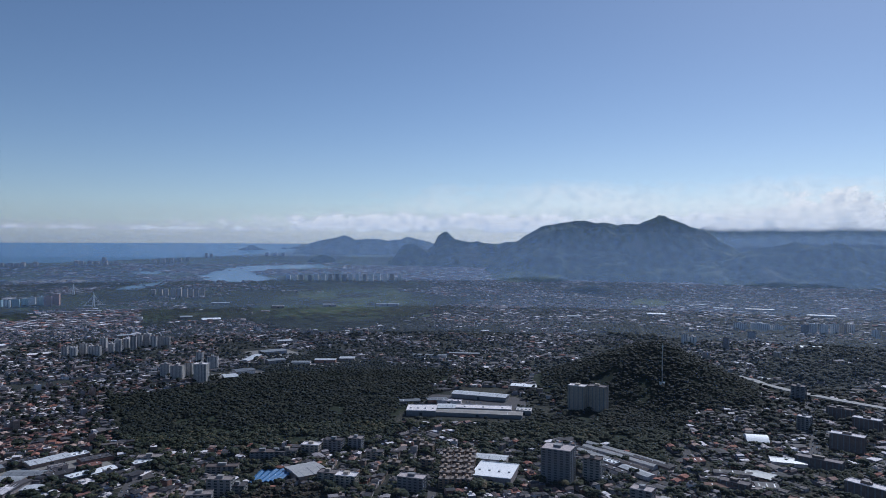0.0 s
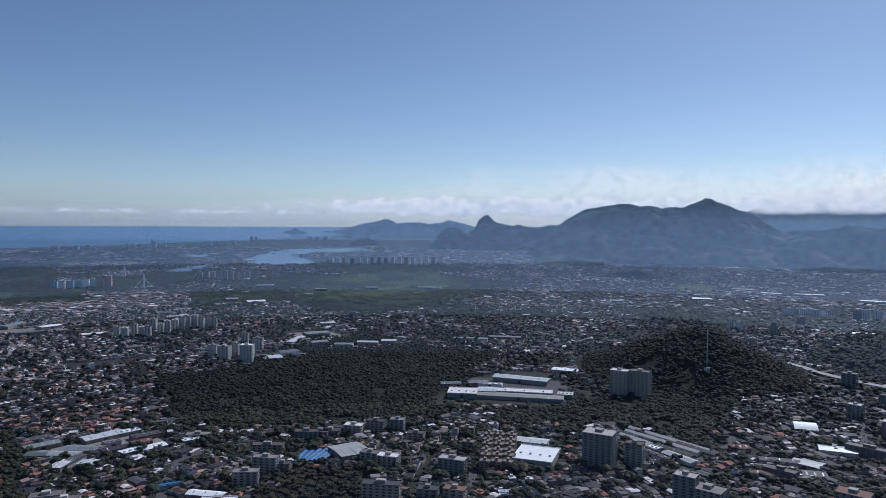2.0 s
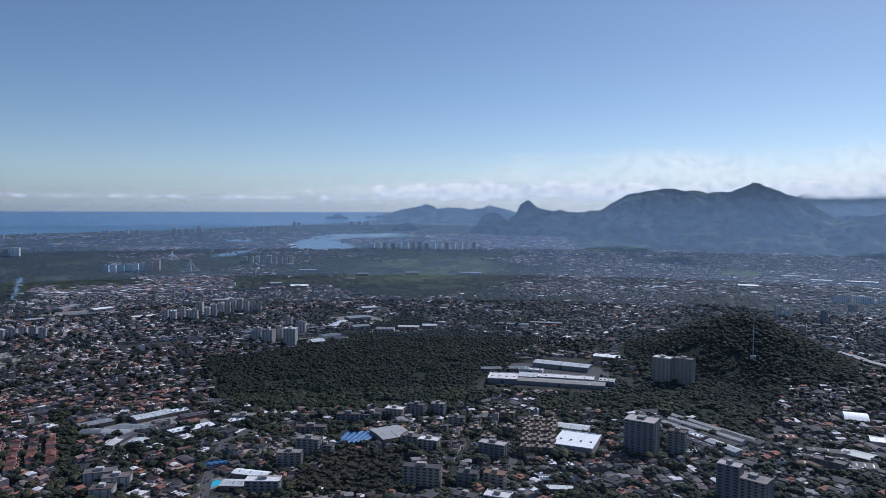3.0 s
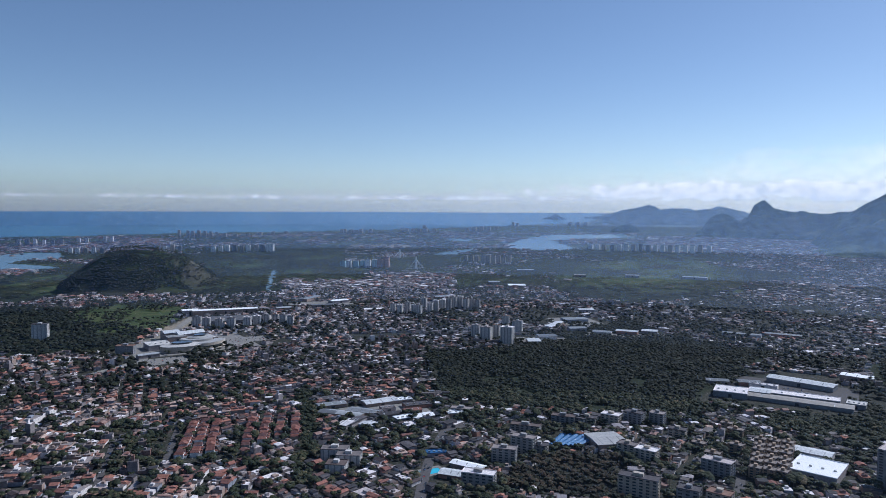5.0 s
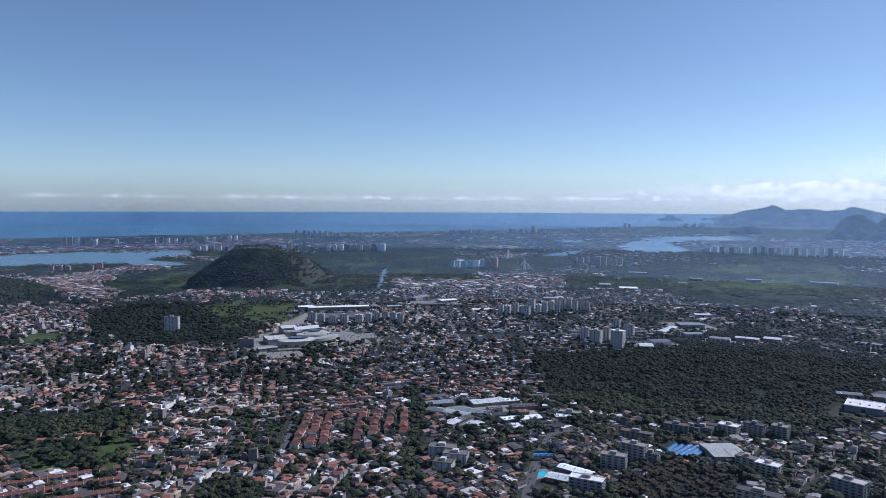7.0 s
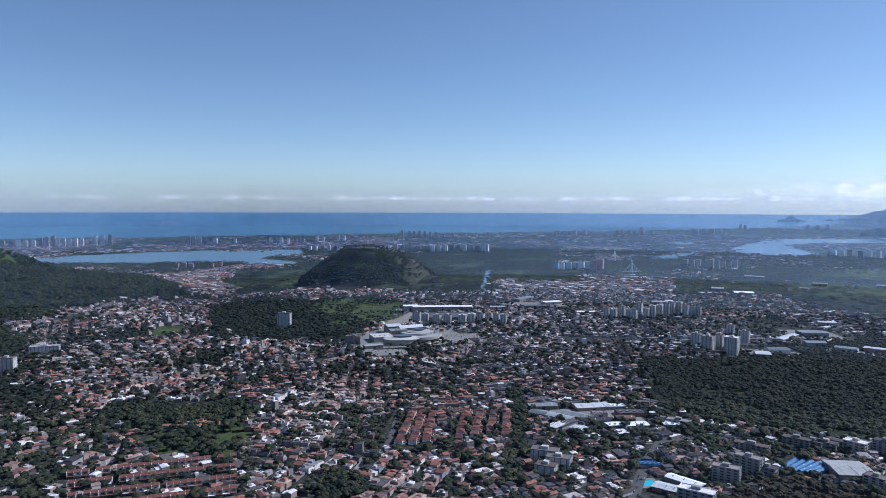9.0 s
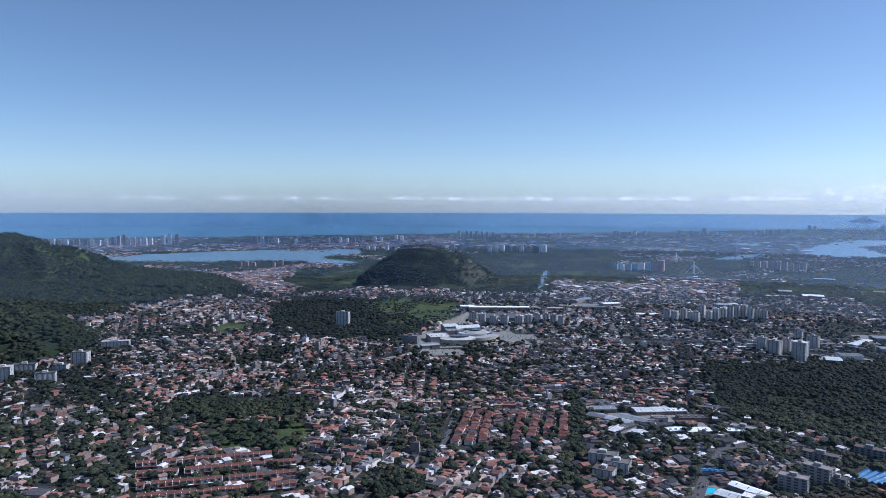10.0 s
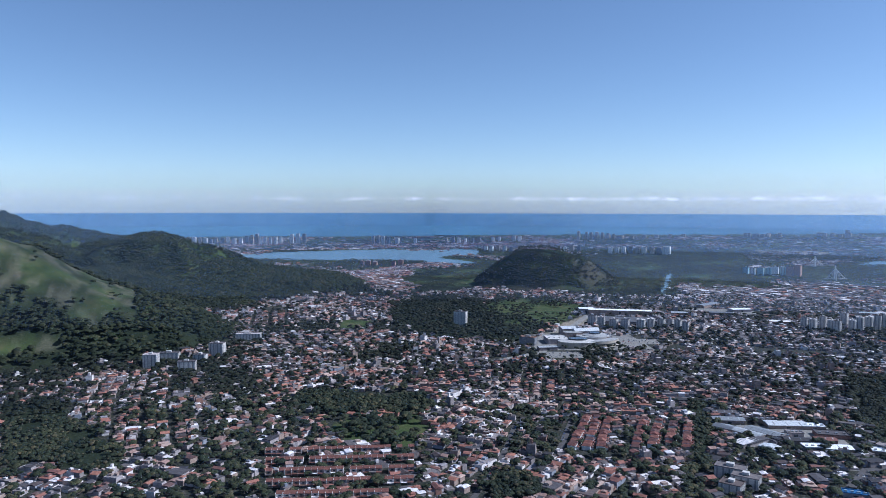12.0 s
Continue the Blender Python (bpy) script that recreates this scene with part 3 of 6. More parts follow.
def ridge(name, crest, r0, front, back, label, rough=0.5, seed=1, step=0.08):
    """A range along a crest line of (bearing, height) at a distance; spurs run down from it to its foot."""
    cb, ch = [q[0] for q in crest], [q[1] for q in crest]
    b = np.arange(min(cb), max(cb) + step, step)
    s = np.concatenate([np.linspace(-1.0, -0.03, 46), np.linspace(0, 1, 9)])
    Bm, S = np.meshgrid(b, s)
    x, y = polar(Bm, r0)
    reach = 0.75 + 0.5 * fbm(Bm * r0 / 26000, S * 0 + 1.5, seed + 2)
    Rm = r0 + np.where(S < 0, S * front * reach, S * back)
    far = np.abs(S)
    x, y = polar(Bm, Rm)
    sway = (fbm(x / 900, y / 900, seed + 5) - 0.47) * 3.4 * np.minimum(far * 1.6, 1)
    h = np.interp(Bm + sway * 7400 / r0, cb[::-1] if cb[0] > cb[-1] else cb, ch[::-1] if cb[0] > cb[-1] else ch)
    spur = ridged(x / 620, y / 620, seed, 5) - 0.62
    z = h * (1 - far ** 0.95) * (1 + rough * spur * np.clip(far * 3.2, 0.03, 1) * 1.9)
    z = z + 0.0085 * r0 * (fbm(x / (r0 / 60), y / (r0 / 60), seed + 9, 6) - 0.5) * (h > 60)
    z = np.where(far > 0.99, -40, z)
    i = np.arange(z.size).reshape(z.shape)
    q = np.stack([i[:-1, :-1], i[:-1, 1:], i[1:, 1:], i[1:, :-1]], -1).reshape(-1, 4)[:, ::-1]
    ob = new(name, mesh_of(name, warp(np.stack([x, y, z], -1).reshape(-1, 3)), q, [mountain_mat], smooth=True))
    return tagged(ob, label, "mountain", "distant ranges", "structure")


ridge("mountain_main", [(-3.2, -30), (-4.8, 185), (-5.7, 257), (-6.8, 348), (-7.9, 424), (-8.9, 440), (-10.2, 463), (-11.1, 475), (-11.8, 447), (-12.6, 463), (-13.8, 436),
                        (-15.5, 457), (-16.2, 500), (-16.8, 538), (-17.3, 530), (-17.7, 503), (-18.1, 478), (-20.2, 380), (-21.7, 255), (-23.2, 150), (-26.0, -20)], 7400, 2300, 2200,
      "high wooded massif blue with haze", 0.55, 3)
ridge("mountain_spur", [(-4.8, -40), (-6.8, 40), (-9.0, 136), (-10.7, 176), (-12.8, 188), (-14.9, 150), (-17.3, 92), (-20.5, 0)], 6100, 1000, 1300,
      "low wooded foothill in front of the massif", 0.5, 6)
ridge("mountain_knobs", [(-20.0, 0), (-21.5, 96), (-22.6, 192), (-23.7, 232), (-24.8, 254), (-25.7, 262), (-26.2, 284), (-26.8, 262), (-28.2, 258), (-28.8, 285), (-30, 255), (-33, 210), (-37, 260), (-42, 200)],
      6300, 1300, 1500, "dark wooded ridge with two rounded knobs", 0.55, 8)
ridge("mountain_cloudy", [(-16.5, 200), (-18.6, 430), (-19.6, 520), (-21.0, 600), (-22.5, 560), (-23.6, 625), (-24.5, 590), (-25.6, 560), (-27, 680), (-30, 620), (-35, 600), (-45, 300)], 15000, 3000, 2500,
      "deep blue range under the cloud bank", 0.4, 14, 0.15)
ridge("mountain_sugarloaf", [(2.2, 30), (1.3, 130), (0.8, 192), (0.45, 308), (0.0, 362), (-0.3, 374), (-0.6, 342), (-1.0, 292), (-1.9, 262), (-3.2, 250), (-4.6, 236), (-5.9, 262), (-8.0, 200)],
      9000, 1800, 1500, "steep sugarloaf peak with a wooded shoulder", 0.4, 21, 0.05)
ridge("mountain_shoulder", [(4.4, -20), (3.8, 96), (3.5, 176), (2.9, 244), (2.4, 254), (1.8, 200), (1.2, 138), (0.4, 20)], 8600, 900, 900, "rounded wooded hill below the sugarloaf", 0.4, 22, 0.05)
ridge("mountain_headland", [(11.9, -10), (11.5, 52), (10.8, 148), (9.9, 255), (8.8, 292), (7.9, 354), (7.4, 316), (7.0, 236), (5.8, 260), (4.9, 274), (4.3, 240), (3.3, 277), (2.8, 348), (2.0, 289), (1.1, 185), (-0.1, 90), (-2, 40)],
      15000, 2600, 2500, "pale blue headland running out to sea", 0.4, 27)
mountain("hill_lagoon", (8, 12), (8200, 9900), [(9.8, 9000, 85, 170, 300, 0.9)], "small wooded cone beside the lagoon", seed=33, step=0.06)
mountain("island_peak", (13, 17), (15500, 18500), [
    (15.1, 17000, 122, 190, 400, 1.1), (15.5, 17000, 60, 170, 300, 0.9), (14.6, 17000, 50, 150, 300, 0.9)], "small rocky island in the open sea", seed=37, step=0.04)
mountain("island_low", (11.2, 13.6), (17000, 20000), [
    (12.6, 18500, 45, 90, 300, 0.8), (11.7, 18500, 60, 170, 300, 0.8)], "low bare islets off the headland", seed=39, step=0.04)


# ---- clouds and haze ----
def band(name, dist, b0, b1, e0, e1, mat, label, category):
    b = np.radians(np.linspace(b0, b1, 120))
    e = np.radians(np.linspace(e0, e1, 5))
    P = [(-math.sin(i) * dist, math.cos(i) * dist, EYE_Z + dist * math.tan(j)) for j in e for i in b]
    f = [(j * 120 + i, j * 120 + i + 1, (j + 1) * 120 + i + 1, (j + 1) * 120 + i) for j in range(4) for i in range(119)]
    ob = new(name, mesh_of(name, P, f, [mat], smooth=True))
    return tagged(ob, label, category, kind="structure")


def cloud_mat(name, layers, glow, veil=0.0):
    """Cloud on a far backdrop: layers of (height of the middle, half height, density, grain, softness, x where it is thin, x where it is full)."""
    m, n, l, p = nodes_of(name)
    n.remove(p)
    sep = n.new("ShaderNodeSeparateXYZ")
    pos = world_coord(n)
    l.new(pos, sep.inputs[0])

    def calc(op, a, b, clamp=False):
        k = n.new("ShaderNodeMath")
        k.operation, k.use_clamp = op, clamp
        for s, v in zip(k.inputs, (a, b)):
            if isinstance(v, (int, float)):
                s.default_value = v
            else:
                l.new(v, s)
        return k.outputs[0]

    total = None
    for mid, half, dens, scale, soft, x_thin, x_full in layers:
        mp = n.new("ShaderNodeMapping")
        mp.inputs["Scale"].default_value = (1, 1, 2.0)
        l.new(pos, mp.inputs[0])
        t = noise_tex(n, l, scale, 8, mp.outputs[0])
        t.inputs["Roughness"].default_value = 0.66
        fade = n.new("ShaderNodeMapRange")
        for k, v in ((1, x_thin), (2, x_full), (3, dens - 0.7), (4, dens)):
            fade.inputs[k].default_value = v
        l.new(sep.outputs[0], fade.inputs[0])
        away = calc("DIVIDE", calc("SUBTRACT", sep.outputs[2], mid), half)
        away = calc("ADD", calc("MAXIMUM", away, 0), calc("MULTIPLY", calc("MINIMUM", away, 0), -1.6))
        d = calc("SUBTRACT", calc("ADD", t.outputs[0], fade.outputs[0]), calc("MULTIPLY", calc("POWER", away, 2.0), 0.25))
        d = calc("MULTIPLY", calc("SUBTRACT", d, 0.5), 1 / soft, True)
        total = d if total is None else calc("MAXIMUM", total, d)
    # Pale horizon glow put into the cloud sheet, stronger towards the sun.
    if veil:
        low = n.new("ShaderNodeMapRange")
        low.interpolation_type = "SMOOTHSTEP"
        for k, v in ((1, 290), (2, 560), (3, veil), (4, 0.0)):
            low.inputs[k].default_value = v
        l.new(sep.outputs[2], low.inputs[0])
        side = n.new("ShaderNodeMapRange")
        for k, v in ((1, -4000), (2, 1500), (3, 0.2), (4, 1.8)):
            side.inputs[k].default_value = v
        l.new(sep.outputs[0], side.inputs[0])
        total = calc("MAXIMUM", total, calc("MULTIPLY", low.outputs[0], side.outputs[0]))
    # The sheet glows by itself; noise greys it in imitation of cloud shading.
    shade = noise_tex(n, l, 0.016, 6, pos)
    r = ramp(n, [(0.32, (0.72, 0.75, 0.79)), (0.55, (1.0, 0.985, 0.96))])
    l.new(shade.outputs[0], r.inputs[0])
    em, tr, mx = n.new("ShaderNodeEmission"), n.new("ShaderNodeBsdfTransparent"), n.new("ShaderNodeMixShader")
    em.inputs[1].default_value = glow
    l.new(r.outputs[0], em.inputs[0])
    l.new(total, mx.inputs[0])
    l.new(tr.outputs[0], mx.inputs[1])
    l.new(em.outputs[0], mx.inputs[2])
    l.new(mx.outputs[0], n["Material Output"].inputs[0])
    return m


low_cloud = cloud_mat("low_cumulus", [(352, 27, 0.165, 0.010, 0.24, -12500, -3200)], 1.05, 0.18)
band("cloud_backdrop", 4930, -15, 112, -0.3, 3.6, low_cloud, "low row of white cumulus over the sea", "clouds")
bank_cloud = cloud_mat("cloud_bank", [(392, 75, 0.30, 0.006, 0.16, -3000, -500), (470, 190, 0.36, 0.0022, 0.8, -2300, 500), (515, 110, 0.2, 0.0045, 0.13, 900, 2300),
                                      (430, 90, 0.2, 0.004, 0.2, 700, 2000)], 1.1)
band("cloud_bank_backdrop", 4900, -60, 28, -0.6, 7.5, bank_cloud, "white cloud bank lying over the mountains", "clouds")
crest_cloud = cloud_mat("crest_cloud", [(386, 44, 0.46, 0.005, 0.45, 1050, 1600), (440, 70, 0.34, 0.004, 0.4, 1050, 1900)], 1.05)
band("crest_cloud_backdrop", 4420, -60, -15, 0.6, 4.5, crest_cloud, "cloud spilling over the crest of the far range", "clouds")


def haze_mat(name, amount):
    """Haze put into a blue-tinted see-through sheet, thinning out upwards, that scatters what light falls on it."""
    m, n, l, p = nodes_of(name)
    n.remove(p)
    sep = n.new("ShaderNodeSeparateXYZ")
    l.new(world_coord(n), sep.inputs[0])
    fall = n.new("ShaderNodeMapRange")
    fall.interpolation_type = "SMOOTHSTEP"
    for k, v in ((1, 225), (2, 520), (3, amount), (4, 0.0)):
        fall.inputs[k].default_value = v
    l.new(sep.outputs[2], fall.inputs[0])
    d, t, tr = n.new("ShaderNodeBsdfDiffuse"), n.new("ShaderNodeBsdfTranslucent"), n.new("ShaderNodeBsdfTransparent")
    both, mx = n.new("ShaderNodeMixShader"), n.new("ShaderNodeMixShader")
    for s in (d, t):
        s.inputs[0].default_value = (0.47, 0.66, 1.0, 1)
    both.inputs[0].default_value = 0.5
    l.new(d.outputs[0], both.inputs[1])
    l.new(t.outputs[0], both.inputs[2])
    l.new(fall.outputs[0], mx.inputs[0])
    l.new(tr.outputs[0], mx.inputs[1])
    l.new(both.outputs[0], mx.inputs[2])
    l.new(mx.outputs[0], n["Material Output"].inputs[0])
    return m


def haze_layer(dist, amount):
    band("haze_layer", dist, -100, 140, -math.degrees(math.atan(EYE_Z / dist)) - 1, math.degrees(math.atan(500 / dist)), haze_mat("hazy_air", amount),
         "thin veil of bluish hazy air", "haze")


# Added sheets imitate haze with distance; the nearest lifts all dark tones bluish.
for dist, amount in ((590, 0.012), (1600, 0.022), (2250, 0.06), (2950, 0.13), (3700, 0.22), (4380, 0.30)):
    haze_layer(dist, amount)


# ---- tall buildings ----
UNIT = simple("window_pane", [box(-0.5, 0.5, -0.5, 0.5, -0.5, 0.5)], glass)
# Grey strip up a facade: the shade of stacked balconies put into paint.
STRIP = simple("balcony_shade_strip", [box(-0.5, 0.5, -0.5, 0.5, -0.5, 0.5)], grey_paint)
CLAIMED = []  # x, y, radius of plots that are taken


def claim(b, r, rad):
    CLAIMED.append((*polar(b, r), rad))


BODY = {}


def tower_body(kind, w, d, h, wall):
    """The shaft with pilasters between its bays and balcony floors, at its true size."""
    key = (kind, round(w), round(d), round(h), wall.name)
    if key in BODY:
        return BODY[key]
    bays, side, k = max(2, round(w / 7)), max(2, round(d / 8)), 0.4
    ring = []
    for n, a, s in ((bays, w, 0), (side, d, 1), (bays, w, 2), (side, d, 3)):
        o = (d, w, d, w)[s] / 2
        for i in range(n):
            t0 = -a / 2 + a * i / n
            for t, q in ((t0, 0), (t0 + a / n * 0.16, 0), (t0 + a / n * 0.16, -k), (t0 + a / n * 0.84, -k), (t0 + a / n * 0.84, 0)):
                ring.append(((t, -o - q), (o + q, t), (-t, o + q), (-o - q, -t))[s])
    n = len(ring)
    v = [(x, y, -4) for x, y in ring] + [(x, y, h) for x, y in ring]
    sh = [(v, [(i, (i + 1) % n, n + (i + 1) % n, n + i) for i in range(n)] + [tuple(range(n, 2 * n))], 0)]
    BODY[key] = simple("tower_body", sh, wall)
    return BODY[key]


def tower(name, b, r, w, h, wall, label, group="", depth=None, turn=0.0, detail="windows", roof=None, category="building"):
    d = depth or max(12.0, w * 0.75)
    claim(b, r + d / 2, max(w, d) * 0.62 + 3)
    root = thing(name, stand(b, r + d / 2, turn), label, category, group)
    part("body", tower_body(detail, w, d, h, wall), root)
    top = part("roof", simple("flat_roof", [parapet_roof(w + 0.4, d + 0.4, h, 0, 0.9, 0.4)], roof or slab_one), root)
    lift = simple("lift_house", [box(-w * 0.16, w * 0.1, -d * 0.1, d * 0.24, h, h + 3.2)], wall)
    part("lift_house", lift, top)
    floors = max(2, round(h / 3.1))
    if detail == "windows":
        nx, ny = max(2, round(w / 7.0)), 2
        for k in range(floors):
            z = (k + 0.55) * h / floors
            for i in range(nx):
                m = Matrix.Translation((-w / 2 + w * (i + 0.5) / nx, -d / 2 + 0.34, z)) @ Matrix.Diagonal((w / nx * 0.52, 0.25, 1.5, 1))
                part("window", UNIT, root, "", m)
            for i in range(ny):
                s = 1
                m = Matrix.Translation((s * (w / 2 - 0.34), -d / 2 + d * (i + 0.5) / ny, z)) @ Matrix.Diagonal((0.25, d / ny * 0.45, 1.4, 1))
                part("window", UNIT, root, "", m)
    else:
        nx, ny = (2, 1) if detail == "far" else (max(2, round(w / 7)), 2)
        bays, side = max(2, round(w / 7)), max(2, round(d / 8))
        for i in range(min(nx, bays)):
            x = -w / 2 + w * (i + 0.5) / min(nx, bays)
            part("window_strip", STRIP, root, "", Matrix.Translation((x, -d / 2 + 0.36, h * 0.52)) @ Matrix.Diagonal((w / bays * 0.20, 0.3, h * 0.9, 1)))
        for i in range(min(ny, side)):
            y = -d / 2 + d * (i + 0.5) / min(ny, side)
            part("window_strip", STRIP, root, "", Matrix.Translation((w / 2 - 0.36, y, h * 0.52)) @ Matrix.Diagonal((0.3, d / side * 0.18, h * 0.9, 1)))
    return root



GROUPS = {
    "twin": [(-10.81, 1262, 32, 43), (-12.36, 1264, 35, 43)],
    "cluster_white": [(21.22, 1606, 20, 30), (20.39, 1567, 26, 32), (19.55, 1593, 17, 33), (18.70, 1543, 28, 37), (17.88, 1687, 24, 28), (18.82, 1770, 21, 27)],
    "estate": [(27.95, 1971, 20, 28), (27.38, 1944, 20, 28), (26.76, 1974, 20, 32), (26.22, 1948, 20, 28), (25.84, 1925, 20, 31), (25.44, 2057, 21, 33), (24.93, 1970, 20, 29), (24.49, 1984, 22, 35), (23.93, 2018, 21, 33), (23.45, 2033, 21, 36), (23.04, 2050, 21, 37), (22.51, 2065, 23, 37), (22.06, 2039, 21, 34), (21.57, 2056, 21, 31), (21.12, 2051, 19, 28)],
    "slabs": [(43.09, 1819, 26, 28), (42.39, 1807, 23, 26), (41.43, 1781, 25, 26), (40.57, 1780, 25, 27), (39.37, 1790, 25, 26), (38.61, 1814, 23, 25), (37.86, 1822, 23, 25), (37.20, 1855, 20, 22), (36.61, 1835, 23, 23), (36.07, 1799, 20, 24)],
    "block": [(53.58, 1776, 42, 37)],
    "turq": [(31.92, 3491, 33, 30), (31.46, 3445, 32, 32), (30.92, 3431, 35, 34), (30.39, 3475, 30, 32), (29.94, 3459, 35, 39), (29.42, 3504, 33, 35), (28.98, 3432, 38, 44), (28.46, 3448, 35, 49)],
    "sea_a": [(74.66, 6206, 39, 46), (74.26, 6098, 38, 50), (73.85, 6085, 33, 45), (73.45, 6073, 38, 45), (73.08, 5971, 37, 40), (72.71, 6051, 38, 45), (72.21, 5946, 37, 45), (71.80, 5935, 37, 54), (71.34, 5835, 37, 48), (70.87, 5823, 36, 53), (70.41, 5900, 32, 63), (70.03, 5891, 32, 72), (69.65, 5795, 32, 84), (69.35, 5788, 27, 62), (69.01, 5781, 32, 66), (68.62, 5773, 27, 57), (68.23, 5766, 32, 62), (67.84, 5845, 27, 58)],
    "sea_b": [(66.98, 5919, 37, 73), (66.54, 5912, 37, 78), (66.02, 5903, 37, 78), (60.59, 5757, 31, 63), (60.23, 5756, 31, 68), (59.82, 5754, 31, 63), (59.42, 5752, 27, 54), (58.69, 5839, 41, 46), (57.24, 5929, 32, 37), (54.74, 6031, 33, 38), (54.20, 5939, 32, 47), (53.74, 5942, 33, 42), (53.20, 5946, 28, 37), (52.65, 5950, 33, 37), (52.11, 5955, 33, 42), (51.02, 6161, 34, 39), (50.48, 6168, 29, 39), (49.31, 6288, 34, 44), (48.86, 6295, 34, 44)],
    "sea_c": [(44.24, 6731, 32, 73), (43.63, 6748, 32, 68), (43.28, 6759, 32, 63), (42.84, 6772, 32, 68), (42.41, 6786, 32, 63), (41.98, 6800, 32, 57), (41.55, 6815, 32, 52), (40.95, 6958, 44, 32), (40.18, 6987, 49, 26), (39.25, 7152, 51, 27), (38.33, 7326, 52, 27), (37.34, 7512, 47, 28), (36.35, 7562, 53, 28), (31.99, 7820, 49, 39), (31.22, 7872, 56, 34), (30.47, 8079, 51, 34), (29.72, 8135, 51, 34), (27.18, 8508, 60, 35), (25.43, 9030, 57, 49)],
    "lag_a": [(51.56, 4883, 31, 31), (51.11, 4824, 30, 34), (50.57, 4829, 30, 34), (50.07, 4834, 30, 38), (49.53, 4779, 30, 34), (45.28, 4839, 30, 34), (44.75, 4849, 34, 45), (44.23, 4858, 30, 37), (41.79, 4730, 33, 36), (41.27, 4742, 33, 40), (40.76, 4754, 33, 43), (40.24, 4709, 33, 43), (39.73, 4722, 33, 39), (39.23, 4735, 33, 43), (38.64, 4751, 37, 39), (38.14, 4765, 37, 39), (37.56, 4724, 60, 50)],
    "pink": [(61.50, 3619, 28, 25), (61.00, 3616, 31, 25), (60.46, 3613, 28, 22), (58.97, 3608, 25, 22), (58.42, 3642, 34, 28)],
    "lag_b": [(21.20, 3790, 30, 37), (20.70, 3712, 29, 42), (20.29, 3706, 29, 45), (19.87, 3666, 29, 47), (19.45, 3730, 29, 39), (19.03, 3725, 26, 37), (18.60, 3756, 26, 40), (22.10, 3879, 27, 29), (21.61, 3871, 27, 32)],
    "lag_c": [(12.21, 5088, 40, 35), (11.68, 5019, 39, 39), (11.19, 5018, 35, 39), (10.56, 4952, 35, 39), (10.03, 5018, 35, 43), (9.49, 4953, 35, 46), (8.95, 4953, 35, 47), (8.41, 4954, 31, 47), (7.86, 4892, 34, 46), (7.32, 4958, 35, 47), (6.78, 4896, 34, 50), (6.23, 4899, 35, 50), (5.69, 4903, 35, 50), (5.14, 4906, 35, 54), (4.60, 4910, 35, 50), (4.05, 4980, 35, 47), (3.42, 4986, 35, 47)],
    "far_s": [(31.79, 7865, 49, 38), (31.37, 7846, 56, 32), (30.87, 7825, 49, 32), (30.51, 7810, 49, 27), (26.88, 8131, 58, 41), (26.34, 8115, 57, 41), (25.88, 8101, 57, 35), (25.34, 8249, 58, 42), (24.63, 8230, 52, 36), (21.99, 8520, 54, 38), (21.41, 8510, 60, 51), (20.84, 8687, 61, 52), (20.26, 8874, 56, 47), (19.67, 9071, 57, 48), (18.33, 10807, 51, 57), (17.99, 10807, 51, 49), (13.84, 11487, 72, 53), (13.22, 11499, 72, 53), (12.61, 11513, 73, 53)],
    "right": [(-27.01, 2557, 28, 30), (-27.55, 2571, 28, 32), (-28.19, 2572, 28, 32), (-28.83, 2590, 28, 34), (-29.38, 2621, 25, 32), (-29.86, 2651, 25, 29), (-18.82, 2153, 24, 29), (-19.39, 2139, 23, 25), (-21.75, 2066, 19, 36), (-23.49, 2333, 26, 23), (-20.37, 1873, 21, 22), (-25.24, 1949, 21, 22), (-31.35, 2557, 28, 27)],
    "near": [(-9.35, 878, 39, 42), (-12.05, 892, 23, 29), (-15.86, 762, 24, 40), (-17.52, 755, 34, 30), (-27.12, 818, 34, 27), (-27.04, 1255, 20, 22), (-26.65, 1486, 26, 27)],
    "rightblocks": [(-29.32, 1358, 44, 24), (-29.77, 1163, 47, 28), (-30.94, 1300, 42, 24), (-27.10, 1268, 20, 21), (-22.47, 916, 38, 12), (-31.00, 965, 48, 17), (-28.04, 1057, 60, 14)],
    "mid_a": [(14.12, 979, 34, 14), (13.10, 982, 29, 12), (12.24, 985, 29, 12), (10.39, 992, 27, 17), (8.61, 1005, 28, 19), (6.87, 1004, 21, 21), (9.06, 868, 24, 18), (7.59, 852, 27, 19), (2.37, 838, 35, 20), (4.39, 748, 24, 17), (2.17, 748, 25, 17), (8.14, 749, 44, 24), (4.57, 693, 26, 14), (1.96, 691, 27, 16), (5.35, 966, 24, 11)],
    "mid_b": [(18.83, 816, 30, 22), (17.27, 855, 31, 24), (16.00, 855, 20, 13), (20.90, 747, 38, 17), (17.12, 940, 42, 10), (22.33, 1014, 33, 9)],
    "ochre": [(1.20, 986, 21, 14), (1.09, 924, 18, 13), (1.85, 1013, 16, 13), (3.77, 922, 18, 10), (2.75, 889, 19, 10)],
    "offices": [(77.47, 1413, 27, 25), (74.96, 1361, 33, 18), (76.20, 1463, 40, 15), (73.97, 1432, 25, 15), (72.72, 1488, 31, 25), (70.38, 1647, 58, 12), (32.6, 832, 34, 13), (31.5, 812, 30, 12), (32.5, 790, 24, 10)],
    "blueoffice": [(48.11, 1547, 37, 17)],
    "hospital": [(-22.71, 2581, 53, 22), (-24.05, 2595, 82, 22), (-25.21, 2607, 54, 18)],
}
rnd = random.Random(4)
